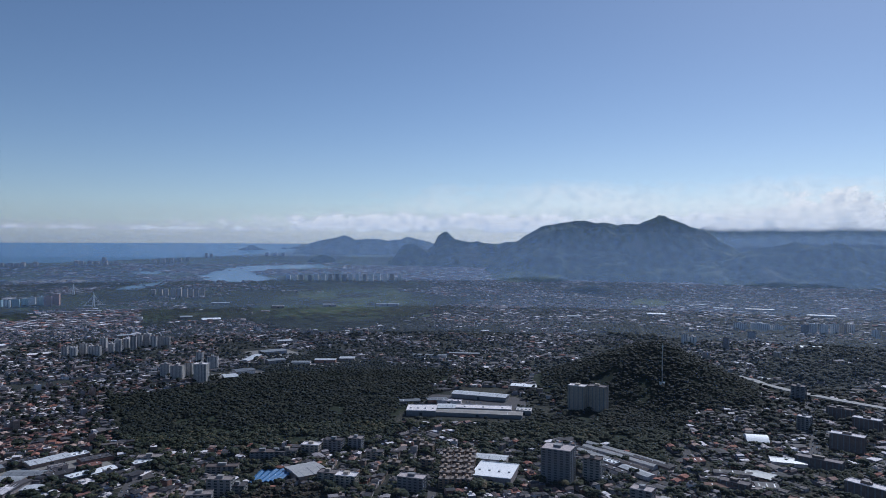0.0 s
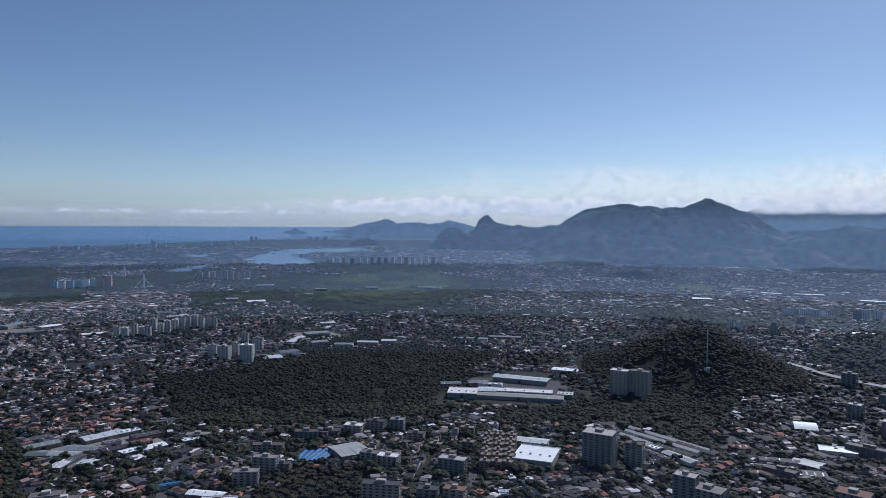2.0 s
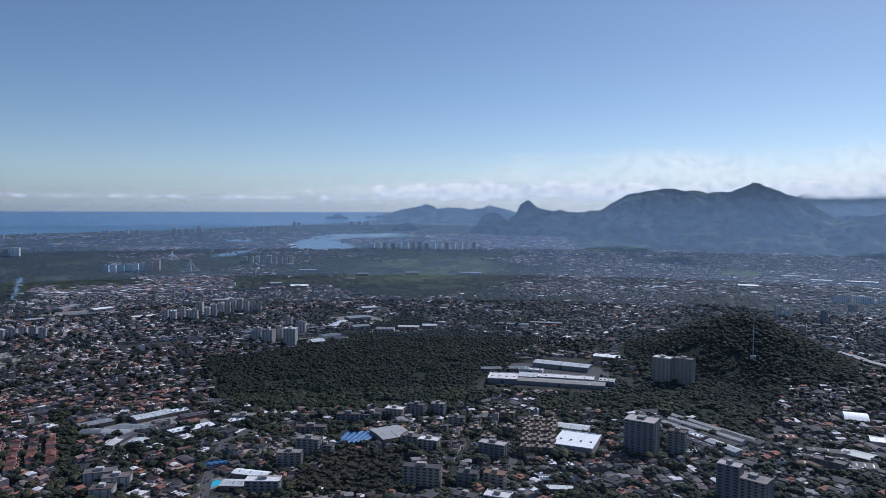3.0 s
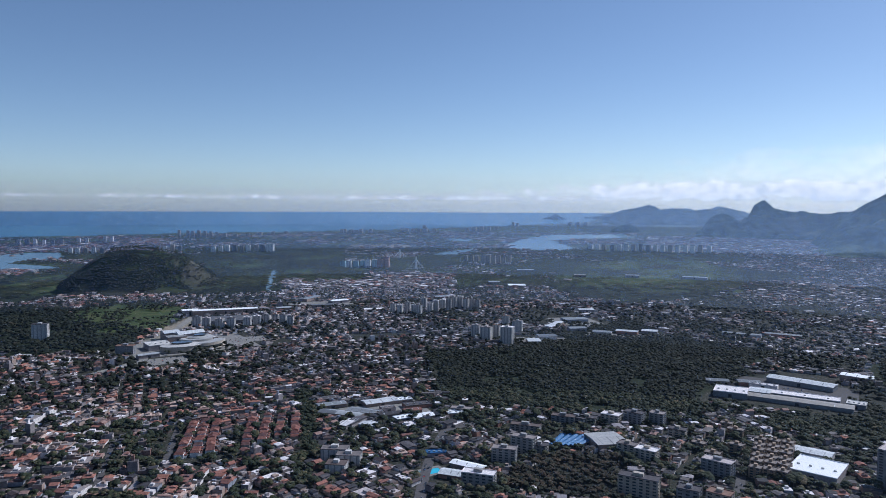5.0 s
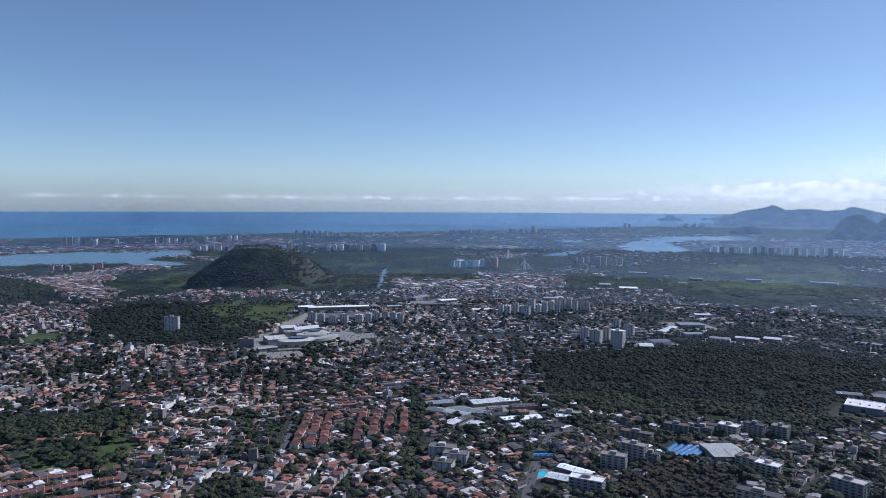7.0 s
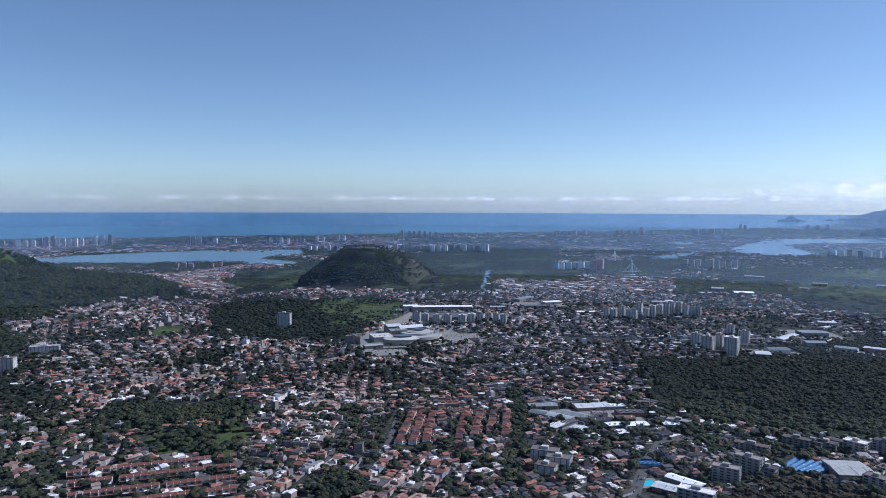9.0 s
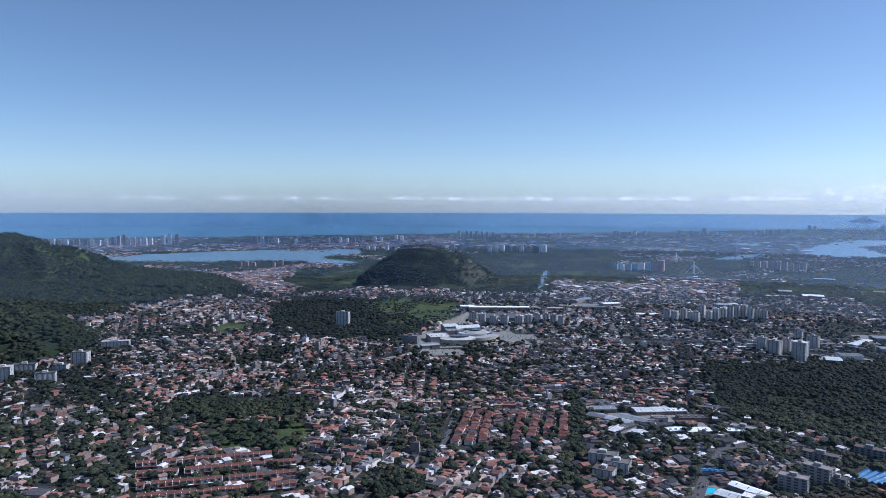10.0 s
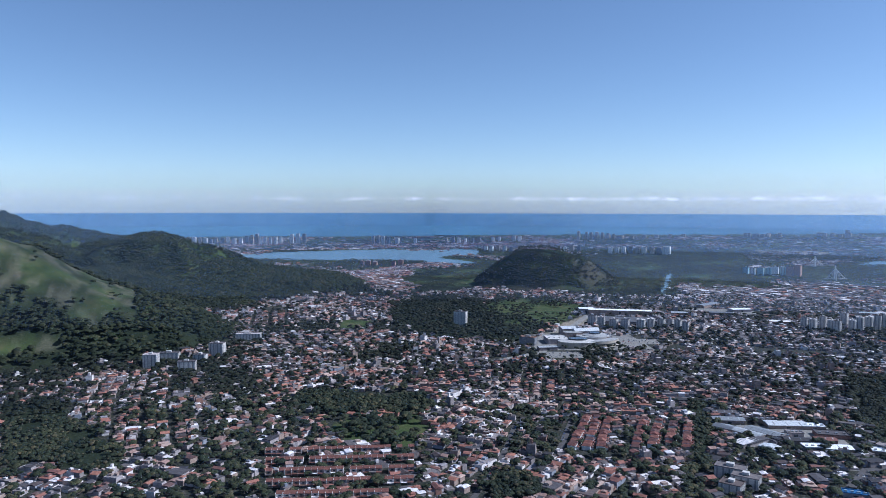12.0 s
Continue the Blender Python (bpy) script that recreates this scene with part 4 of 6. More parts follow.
GROUPS["ochre"] += [(q - 0.06 * k, 848 + 21.5 * k, 13.5, 14 + (k % 2)) for q in (-0.25, -1.2, -2.1) for k in range(6)]
STYLE = {
    "twin": (beige_paint, "apartment tower of grey concrete on a wooded slope", "strips", 20, (-18, -14)),
    "cluster_white": (pale_paint, "white apartment tower of a small cluster", "strips", 0, (-24, -10)),
    "estate": (pale_paint, "pale grey apartment tower of a housing estate", "strips", 0, (-24, -10)),
    "slabs": (pale_paint, "white apartment slab beside the shopping centre", "strips", 14, (-24, -10)),
    "block": (pale_paint, "lone beige apartment block among trees", "strips", 20, (-18, -14)),
    "turq": (turquoise_paint, "turquoise and white condominium tower by the wetland", "far", 0, (-24, -10)),
    "sea_a": (white_paint, "white seaside tower behind the lagoon", "far", 0, (-24, -10)),
    "sea_b": (pale_paint, "pale seaside apartment tower", "far", 0, (-24, -10)),
    "sea_c": (beige_paint, "distant apartment tower on the coast", "far", 0, (-24, -10)),
    "lag_a": (white_paint, "white apartment block beyond the wooded rock", "far", 0, (-24, -10)),
    "pink": (pink_paint, "salmon apartment block at the lagoon shore", "far", 16, (-24, -10)),
    "lag_b": (beige_paint, "beige apartment tower at the wetland's edge", "far", 0, (-24, -10)),
    "lag_c": (pale_paint, "pale apartment tower near the lagoon", "far", 0, (-24, -10)),
    "far_s": (beige_paint, "far apartment block near the sea", "far", 0, (-24, -10)),
    "right": (beige_paint, "beige apartment tower in the dense town", "strips", 0, (-24, -10)),
    "near": (grey_paint, "tall grey apartment building with rows of windows", "windows", 0, (-24, -10)),
    "rightblocks": (brown_paint, "mid-rise apartment building with balconies", "strips", 16, (-24, -10)),
    "mid_a": (beige_paint, "beige mid-rise apartment block among trees", "windows", 16, (-24, -10)),
    "mid_b": (concrete, "pale grey stepped apartment block beside the road", "windows", 15, (-24, -10)),
    "ochre": (ochre_paint, "small ochre apartment block in a close row", "windows", 13, (-24, -10)),
    "offices": (pale_paint, "pale office block at the foot of the hill", "strips", 18, (-24, -10)),
    "blueoffice": (grey_paint, "low office block with blue glass", "strips", 18, (-24, -10)),
    "hospital": (white_paint, "long white institutional building", "strips", 16, (-24, -10)),
}
for key, rows in GROUPS.items():
    wall, label, detail, depth, (t0, t1) = STYLE[key]
    for i, (b, r, w, h) in enumerate(rows):
        skin = wall
        if key in ("sea_a", "sea_b", "lag_a", "lag_c", "right", "mid_a"):
            skin = rnd.choice([white_paint, white_paint, beige_paint, grey_paint] if r > 1900 else [beige_paint, beige_paint, grey_paint, concrete])
        if key == "near":
            skin = (grey_paint, concrete)[i % 2]
        if key == "turq" and i in (1, 4, 6, 7):
            skin = white_paint if i < 5 else pink_paint
        h = h * 0.82 if key in ("mid_a", "ochre", "mid_b", "rightblocks") else h
        tower("apartment_building" if key not in ("offices", "blueoffice", "hospital") else "office_building", b, r, max(w * (0.94 if r < 1700 else 0.74), 8), h, skin, label,
              key.replace("_", " ") + " buildings", depth or None, rnd.uniform(t0, t1), detail, brown_paint if key == "ochre" else None)


# ---- halls and sheds ----
def hall(b, r, w, d, h, roof, turn, label, rise=2.0, style="gable", category="hall", name="warehouse", group="", wall=None):
    """A long hall: walls, a low pitched, arched or flat roof, roof ribs and a loading door."""
    x0, y0 = polar(b, r)
    long, short, a = max(w, d), min(w, d), radians(b + turn + (0 if w > d else 90))
    steps = max(1, round(long / short))
    for k in range(steps):
        u = long * ((k + 0.5) / steps - 0.5)
        CLAIMED.append((x0 + math.cos(a) * u, y0 + math.sin(a) * u, short * 0.6 + 1))
    root = thing(name, stand(b, r, turn), label, category, group)
    part("wall", simple("hall_walls", [box(-w / 2, w / 2, -d / 2, d / 2, -3, h)], wall or wall_one), root)
    if style == "gable":
        v, f, s = gable(d, w, h + 0.25, rise, 0.8, 0)
        v = [(-y, x, z) for x, y, z in v]
        top = part("roof", simple("hall_roof", [(v, f, 0)], roof), root)
        for k in range(3 if r < 1500 else 0):
            x = -w / 2 + w * (k + 0.5) / 3
            part("skylight", simple("skylight", [([(x - 0.6, -d / 2, h + 0.36), (x + 0.6, -d / 2, h + 0.36), (x + 0.6, -0.3, h + rise + 0.28), (x - 0.6, -0.3, h + rise + 0.28),
                                                  (x - 0.6, -d / 2, h + 0.26), (x + 0.6, -d / 2, h + 0.26), (x + 0.6, -0.3, h + rise + 0.18), (x - 0.6, -0.3, h + rise + 0.18)],
                                                 [(0, 1, 2, 3), (4, 5, 1, 0), (5, 6, 2, 1), (7, 4, 0, 3)], 0)], sheet_pale), top)
    elif style == "arch":
        sh, n = [], 10
        pts = [(-d / 2 - 0.8 + (d + 1.6) * i / n, h + rise * math.sin(math.pi * i / n)) for i in range(n + 1)]
        v = [(x, y, z) for x in (-w / 2 - 0.6, w / 2 + 0.6) for y, z in pts] + [(x, y, z - 0.3) for x in (-w / 2 - 0.6, w / 2 + 0.6) for y, z in pts]
        k = n + 1
        f = [(i, i + 1, k + i + 1, k + i)[::-1] for i in range(n)] + [(2 * k + i, 2 * k + i + 1, 3 * k + i + 1, 3 * k + i) for i in range(n)]
        f += [tuple(range(k)), tuple(range(2 * k - 1, k - 1, -1))]
        part("roof", simple("arched_roof", [(v, f, 0)], roof), root)
    else:
        top = part("roof", simple("flat_hall_roof", [parapet_roof(w + 0.6, d + 0.6, h, 0, 0.9, 0.5)], roof), root)
        for k in range(4):
            x = -w / 2 + w * (k + 0.5) / 4
            part("roof_vent", simple("roof_vent", [box(x - 1.5, x + 1.5, -d * 0.1 - 1, -d * 0.1 + 1, h, h + 1.6)], steel), top)
    part("loading_door", UNIT, root, "", Matrix.Translation((0, -d / 2 - 0.02, h * 0.35)) @ Matrix.Diagonal((min(5, w * 0.3), 0.2, h * 0.65, 1)))
    return root


hall(-4.35, 895, 50, 58, 9, white_roof, -12, "large hall with a brilliant white flat roof", style="flat", name="white_hall", category="hall")
hall(-3.9, 955, 46, 22, 7, sheet_pale, -12, "grey shed beside the white-roofed hall", 1.5)
for k in range(6):
    hall(14.6 - 0.46 * k, 902, 46, 5.2, 5, blue_sheet, 71 - 2.2 * k, "market hall with a blue sheet-metal roof", 1.2, name="blue_hall", group="blue market halls")
hall(10.75, 906, 40, 46, 9, light_sheet, 24, "hall with a pale low-pitched roof", 1.6, name="white_hall")
# works yard in the woods
hall(-2.9, 1205, 150, 26, 6, sheet_pale, -5, "very long low factory building with a grey metal roof", 1.2, name="factory", category="factory", wall=grey_paint)
hall(-2.6, 1238, 130, 26, 7, slab_one, -5, "flat-roofed factory hall behind the long front", style="flat", name="factory", category="factory", wall=grey_paint)
hall(1.6, 1218, 50, 44, 9, slab_one, -5, "grey factory block with roof plant", style="flat", name="factory", category="factory", wall=grey_paint)
hall(-0.4, 1236, 30, 30, 8, sheet_pale, -5, "factory bay with a pale metal roof", 1.5, name="factory", category="factory", wall=grey_paint)
hall(2.6, 1290, 36, 18, 6, sheet_pale, 8, "low works shed with a pale roof", 1.2)
hall(-0.6, 1290, 44, 14, 6, slab_one, -10, "narrow flat-roofed works shed", style="flat")
hall(-6.6, 1228, 26, 24, 7, pale_paint, -5, "pale flat-roofed factory annexe", style="flat", name="factory", category="factory", wall=grey_paint)
hall(-3.1, 1335, 104, 30, 8, sheet_pale, -16, "long factory hall behind the works yard", 2.5, name="factory", category="factory", wall=grey_paint)
hall(0.4, 1300, 36, 20, 6, sheet_pale, 10, "low works shed with a pale roof", 1.2)
hall(-6.6, 1400, 50, 24, 8, white_roof, -12, "low storage shed with a pale roof", 1.5)
hall(-23.9, 1150, 30, 34, 6, white_roof, 10, "sports hall with a white arched roof", 6, "arch", name="sports_hall")
for b, r, w, d, t, st, roof in ((-14.48, 1015, 129, 9, -36, "gable", light_sheet), (-14.0, 1000, 118, 9, -37, "gable", light_sheet), (-12.11, 999, 54, 9, -41, "gable", light_sheet),
                                (-15.0, 962, 57, 11, -40, "gable", sheet_one), (-13.46, 944, 55, 13, -45, "flat", slab_one), (-15.4, 938, 48, 15, -42, "gable", sheet_pale),
                                (-16.6, 982, 60, 9, -38, "gable", sheet_one), (-11.4, 1018, 40, 10, -40, "gable", sheet_one), (-10.6, 1000, 26, 14, -40, "flat", slab_one),
                                (-13.2, 973, 30, 12, -40, "flat", white_roof), (-13.0, 905, 22, 16, 10, "flat", white_roof), (-26.0, 1060, 44, 26, 8, "gable", sheet_pale), (-21.8, 945, 60, 16, 10, "flat", slab_one),
                                (-23.4, 925, 46, 20, 10, "flat", slab_one), (-22.3, 975, 46, 14, 10, "gable", sheet_one), (-24.2, 980, 34, 24, -20, "gable", sheet_pale),
                                (-21.9, 918, 50, 14, 10, "gable", slab_one), (-24.6, 940, 26, 20, 12, "gable", sheet_one), (-19.6, 1010, 24, 16, 30, "gable", tile_one),
                                (33.2, 1095, 34, 16, 20, "gable", sheet_one), (32.9, 1060, 42, 18, 16, "gable", sheet_pale), (33.1, 1022, 26, 20, -24, "arch", sheet_pale),
                                (31.8, 1010, 52, 18, -30, "arch", sheet_pale), (30.4, 1082, 30, 14, 24, "flat", slab_one), (29.0, 1070, 52, 24, 22, "gable", sheet_pale),
                                (27.2, 1078, 28, 16, 20, "flat", white_roof), (26.0, 1052, 40, 22, 18, "flat", slab_one), (30.4, 1020, 44, 20, -28, "gable", sheet_pale),
                                (29.3, 1012, 22, 18, 16, "flat", slab_one), (28.0, 1003, 40, 14, 22, "gable", sheet_one), (27.0, 985, 30, 16, 28, "flat", white_roof),
                                (25.6, 992, 32, 18, 24, "gable", white_roof), (31.6, 965, 14, 30, -34, "gable", sheet_one), (29.9, 955, 16, 24, 62, "gable", sheet_pale),
                                (30.9, 975, 12, 40, -34, "gable", sheet_one), (26.4, 1020, 26, 14, 20, "gable", tile_one), (28.4, 1035, 20, 16, 20, "flat", slab_one),
                                (22.6, 1010, 34, 16, 15, "flat", white_roof), (21.8, 800, 40, 14, -30, "gable", white_roof), (24.4, 842, 24, 12, 10, "flat", blue_sheet),
                                (23.1, 775, 26, 18, -20, "gable", sheet_pale), (-1.9, 770, 14, 12, 5, "flat", white_roof), (-2.9, 745, 30, 9, 5, "gable", white_roof)):
    hall(b, r, w, d, 5, roof, t, "low industrial shed with a pale sheet-metal roof", 1.8, st, "shed", "shed", "sheds of the works quarters")
# shopping centre with its decks
hall(45.9, 1590, 46, 50, 11, pale_paint, 14, "shopping centre block with a pale stepped roof", style="flat", name="shopping_centre", category="shopping centre")
hall(44.6, 1640, 40, 30, 15, concrete, 14, "raised core of the shopping centre", style="flat", name="shopping_centre", category="shopping centre")
hall(43.0, 1625, 70, 44, 12, pale_paint, 20, "shopping centre wing with a flat grey roof", style="flat", name="shopping_centre", category="shopping centre")
hall(43.6, 1672, 60, 18, 15, sheet_pale, 24, "vaulted mall roof of pale metal", 6, "arch", name="shopping_centre", category="shopping centre")
hall(45.0, 1690, 34, 40, 17, sheet_pale, 14, "glass-roofed hall of the shopping centre", style="gable", rise=3, name="shopping_centre", category="shopping centre")
hall(46.6, 1500, 40, 16, 7, sheet_pale, 20, "low annexe of the shopping centre", 1.5, name="shopping_centre", category="shopping centre")
def oval_hall(b, r, a, c, h, roof, turn, label):
    root = thing("shopping_centre", stand(b, r, turn), label, "shopping centre")
    n = 28
    ring = [(a * math.cos(6.2832 * i / n), c * math.sin(6.2832 * i / n)) for i in range(n)]
    v = [(x, y, -3) for x, y in ring] + [(x, y, h) for x, y in ring]
    part("wall", simple("oval_wall", [(v, [(i, (i + 1) % n, n + (i + 1) % n, n + i) for i in range(n)], 0)], beige_paint), root)
    v = [(x * 1.03, y * 1.03, h) for x, y in ring] + [(x * 1.03, y * 1.03, h + 0.8) for x, y in ring] + [(x * 0.6, y * 0.6, h + 3.5) for x, y in ring]
    f = [(k * n + i, k * n + (i + 1) % n, (k + 1) * n + (i + 1) % n, (k + 1) * n + i) for k in (0, 1) for i in range(n)]
    part("roof", simple("oval_roof", [(v, f + [tuple(range(2 * n, 3 * n))], 0)], roof), root)
    v = [(x * 0.5, y * 0.5, h + 3.5) for x, y in ring] + [(x * 0.5, y * 0.5, h + 6.5) for x, y in ring]
    part("drum", simple("oval_drum", [(v, [(i, (i + 1) % n, n + (i + 1) % n, n + i) for i in range(n)] + [tuple(range(n, 2 * n))], 0)], glass), root)
    claim(b, r, a)


oval_hall(44.2, 1548, 42, 26, 12, pale_paint, 10, "oval shopping centre hall with a pale ringed roof")
oval_hall(42.9, 1612, 24, 20, 15, light_sheet, 10, "small oval shopping centre wing with a metal roof")
def arc_hall(b, r, radius, thick, a0, a1, h, wall, label):
    """A building on an arc: curved walls, a band of glass, a parapet roof."""
    root = thing("shopping_centre", stand(b, r), label, "shopping centre")
    n = 18
    ang = [math.radians(a0 + (a1 - a0) * i / n) for i in range(n + 1)]
    out = [(radius * math.cos(a), radius * math.sin(a)) for a in ang]
    inn = [((radius - thick) * math.cos(a), (radius - thick) * math.sin(a)) for a in ang]
    loop = out + inn[::-1]
    m = len(loop)
    v = [(x, y, -3) for x, y in loop] + [(x, y, h) for x, y in loop]
    part("wall", simple("arc_wall", [(v, [(i, (i + 1) % m, m + (i + 1) % m, m + i) for i in range(m)], 0)], wall), root)
    k = n + 1
    v = [(x, y, h) for x, y in out] + [(x, y, h) for x, y in inn] + [(x, y, h + 1.1) for x, y in out] + [(x, y, h + 1.1) for x, y in inn]
    f = [(2 * k + i, 2 * k + i + 1, 3 * k + i + 1, 3 * k + i) for i in range(n)] + [(i, i + 1, 2 * k + i + 1, 2 * k + i) for i in range(n)] + [(k + i + 1, k + i, 3 * k + i, 3 * k + i + 1) for i in range(n)]
    f += [(0, 2 * k, 3 * k, k), (n, k + n, 3 * k + n, 2 * k + n)]
    part("roof", simple("arc_roof", [(v, f, 0)], light_sheet), root)
    g = radius + 0.3
    ring = [(g * math.cos(a), g * math.sin(a)) for a in ang]
    v = [(x, y, h * 0.42) for x, y in ring] + [(x, y, h * 0.62) for x, y in ring]
    part("window_band", simple("arc_glass", [(v, [(i, i + 1, k + i + 1, k + i) for i in range(n)], 0)], glass), root)


arc_hall(43.25, 1600, 62, 22, -140, -8, 13, beige_paint, "curved front of the shopping centre with a glass band")
arc_hall(43.25, 1600, 36, 10, -150, 10, 17, concrete, "inner curved tier of the shopping centre")
apron = tagged(new("pavement", simple("apron", [box(-125, 125, -95, 95, -1, 0.2)], paving)), "pale paved apron round the shopping centre", "pavement", kind="structure")
apron.matrix_basis = stand(43.6, 1610, 14)
for q in range(-2, 3):
    claim(43.6 + q * 1.7, 1610 - q * 12, 70)
hall(40.9, 1900, 150, 90, 9, dark_deck, 4, "large dark parking deck", style="flat", name="parking_deck", category="parking deck")
hall(41.0, 2035, 170, 26, 14, white_roof, 4, "long white-roofed hall behind the parking deck", 2, name="long_hall")
hall(43.6, 2050, 40, 30, 14, white_roof, 4, "white-roofed hall beside the long hall", 2, name="long_hall")
for b, r, w, d, t, roof in ((34.5, 2290, 130, 30, 60, sheet_pale), (32.3, 2215, 80, 34, 30, white_roof), (36.6, 2080, 60, 30, 10, sheet_pale), (33.6, 2120, 90, 24, 10, sheet_pale),
                            (29.5, 2020, 80, 30, 10, slab_one), (26.8, 1780, 50, 22, 10, slab_one), (18.0, 2660, 90, 60, 5, white_roof), (19.8, 2760, 60, 50, 0, sheet_pale),
                            (-16.7, 2930, 100, 60, 5, white_roof), (-19.6, 3420, 120, 40, 5, sheet_pale), (-6.3, 3050, 70, 50, 0, slab_one), (-10.4, 2750, 60, 40, 0, sheet_pale),
                            (-24.0, 3300, 160, 40, 5, sheet_pale), (-27.5, 2200, 90, 40, 10, sheet_pale), (-28.0, 3150, 140, 50, 5, sheet_pale), (-21.5, 3280, 110, 40, 5, sheet_pale),
                            (15.0, 1780, 130, 22, 70, sheet_pale), (13.4, 1880, 90, 40, 20, sheet_pale), (13.2, 1740, 60, 30, 20, sheet_pale), (11.2, 1700, 60, 26, -10, sheet_pale),
                            (9.3, 1725, 70, 24, -10, sheet_pale), (7.6, 1745, 50, 30, -5, sheet_pale), (16.6, 1560, 40, 40, 10, sheet_pale), (15.6, 1620, 60, 34, 20, sheet_pale),
                            (1.0, 1780, 120, 20, -5, sheet_pale), (-1.8, 1810, 110, 18, -5, sheet_pale), (12.5, 2060, 60, 30, 10, sheet_pale), (24.0, 2300, 70, 30, 12, sheet_pale),
                            (9.0, 3150, 80, 40, 0, sheet_pale), (13.0, 3100, 70, 40, 0, sheet_pale), (17.3, 3300, 110, 40, 0, sheet_pale), (4.4, 3150, 140, 24, -6, sheet_pale)):
    hall(b, r, w * 0.7, d * 0.9, 8, roof, t, "large distant shed with a pale roof", 1.8, "gable", "shed", "shed", "far sheds")

# ---- roads ----
def road(name, pts, width, mat, label, lift=0.35):
    P = []
    for (b0, r0), (b1, r1) in zip(pts, pts[1:]):
        x0, y0 = polar(b0, r0)
        x1, y1 = polar(b1, r1)
        for k in range(8):
            P.append((x0 + (x1 - x0) * k / 8, y0 + (y1 - y0) * k / 8))
    P.append(polar(*pts[-1]))
    P = np.array(P, float)
    T = np.gradient(P, axis=0)
    T /= np.maximum(np.hypot(T[:, :1], T[:, 1:]), 1e-6)
    N = np.stack([-T[:, 1], T[:, 0]], -1) * width / 2
    z = (relief(P[:, 0], P[:, 1]) + lift)[:, None]
    top = np.concatenate([np.hstack([P + N, z]), np.hstack([P - N, z])])
    v = np.concatenate([top, top - [[0, 0, 1.2]]])
    n = len(P)
    f = []
    for i in range(n - 1):
        f += [(i, n + i, n + i + 1, i + 1), (i, i + 1, 2 * n + i + 1, 2 * n + i), (n + i + 1, n + i, 3 * n + i, 3 * n + i + 1)]
    ob = new(name, mesh_of(name, warp(v), f, [mat]))
    for x, y in P:
        CLAIMED.append((x, y, width / 2 + 1.0))
    return tagged(ob, label, "road", kind="structure"), P, T


ROADS = [
    road("road_market", [(25.9, 690), (25.45, 769), (24.7, 861), (23.67, 940), (21.41, 971), (19.5, 1010)], 12, asphalt, "two-lane road with cars through the market quarter"),
    road("road_villas", [(53.2, 690), (51.22, 778), (50.31, 832), (49.63, 900), (49.0, 990)], 6.5, asphalt, "pale residential street"),
    road("road_crossing", [(1.0, 690), (0.88, 785), (0.71, 859), (0.91, 960)], 10, asphalt, "straight street between apartment blocks"),
    road("road_avenue", [(-27.9, 1050), (-27.7, 1180), (-27.49, 1325), (-27.3, 1500)], 15, asphalt, "busy avenue full of cars"),
    road("road_bend", [(-15.64, 900), (-17.0, 960), (-18.25, 1001), (-19.2, 1040), (-18.9, 1080), (-18.2, 1130)], 12, asphalt, "winding road past the works sheds"),
    road("road_mall", [(51.05, 1374), (48.6, 1430), (46.98, 1480), (45.9, 1640), (44.77, 1792), (43.4, 2010)], 16, paving, "sandy access road beside the shopping centre"),
    road("road_villa_rows", [(44.2, 1060), (44.9, 960), (45.6, 870)], 8, asphalt, "narrow street between red-roofed rows"),
]
via, vp, vt = road("viaduct", [(-22.6, 1640), (-24.18, 1575), (-25.97, 1529), (-28.99, 1480), (-33, 1440)], 18, concrete, "elevated concrete highway on piers", 11.0)
for k in range(2, len(vp), 4):
    x, y = vp[k]
    q = Matrix.Translation((x, y, float(relief(np.array([x]), np.array([y]))[0])))
    part("pier", simple("pier", [box(-1.2, 1.2, -1.2, 1.2, -2, 9.6), box(-5, 5, -1.4, 1.4, 8.6, 9.9)], concrete), via, "", q)
yard_slab = tagged(new("pavement", simple("works_yard", [box(-105, 95, -75, 90, -1, 0.2)], asphalt)), "dark paved yard of the factory", "pavement", kind="structure")
yard_slab.matrix_basis = stand(-2.4, 1265, -5)
for b, r, t, w, d in ((13.4, 1890, 24, 110, 120), (10.4, 1700, -8, 120, 46), (15.9, 1612, 14, 110, 60), (7.4, 1735, -6, 90, 40), (33.6, 2200, 20, 190, 110), (28.6, 1035, 20, 120, 70)):
    yard_slab = tagged(new("pavement", simple("shed_yard", [box(-w / 2, w / 2, -d / 2, d / 2, -1, 0.2)], paving)), "pale concrete yard between low sheds", "pavement", kind="structure")
    yard_slab.matrix_basis = stand(b, r, t)
    for k in range(-2, 3):
        claim(b + math.degrees(k * w / 5 / r), r, d * 0.42)
P4 = simple("car_park_field", [box(-45, 45, -30, 30, -1, 0.25)], paving)
for b, r, t in ((39.6, 1640, 8), (45.6, 1455, 10)):
    ob = tagged(new("car_park", P4), "pale paved car park with parked cars", "car park", kind="structure")
    ob.matrix_basis = stand(b, r, t)
    claim(b, r, 52)

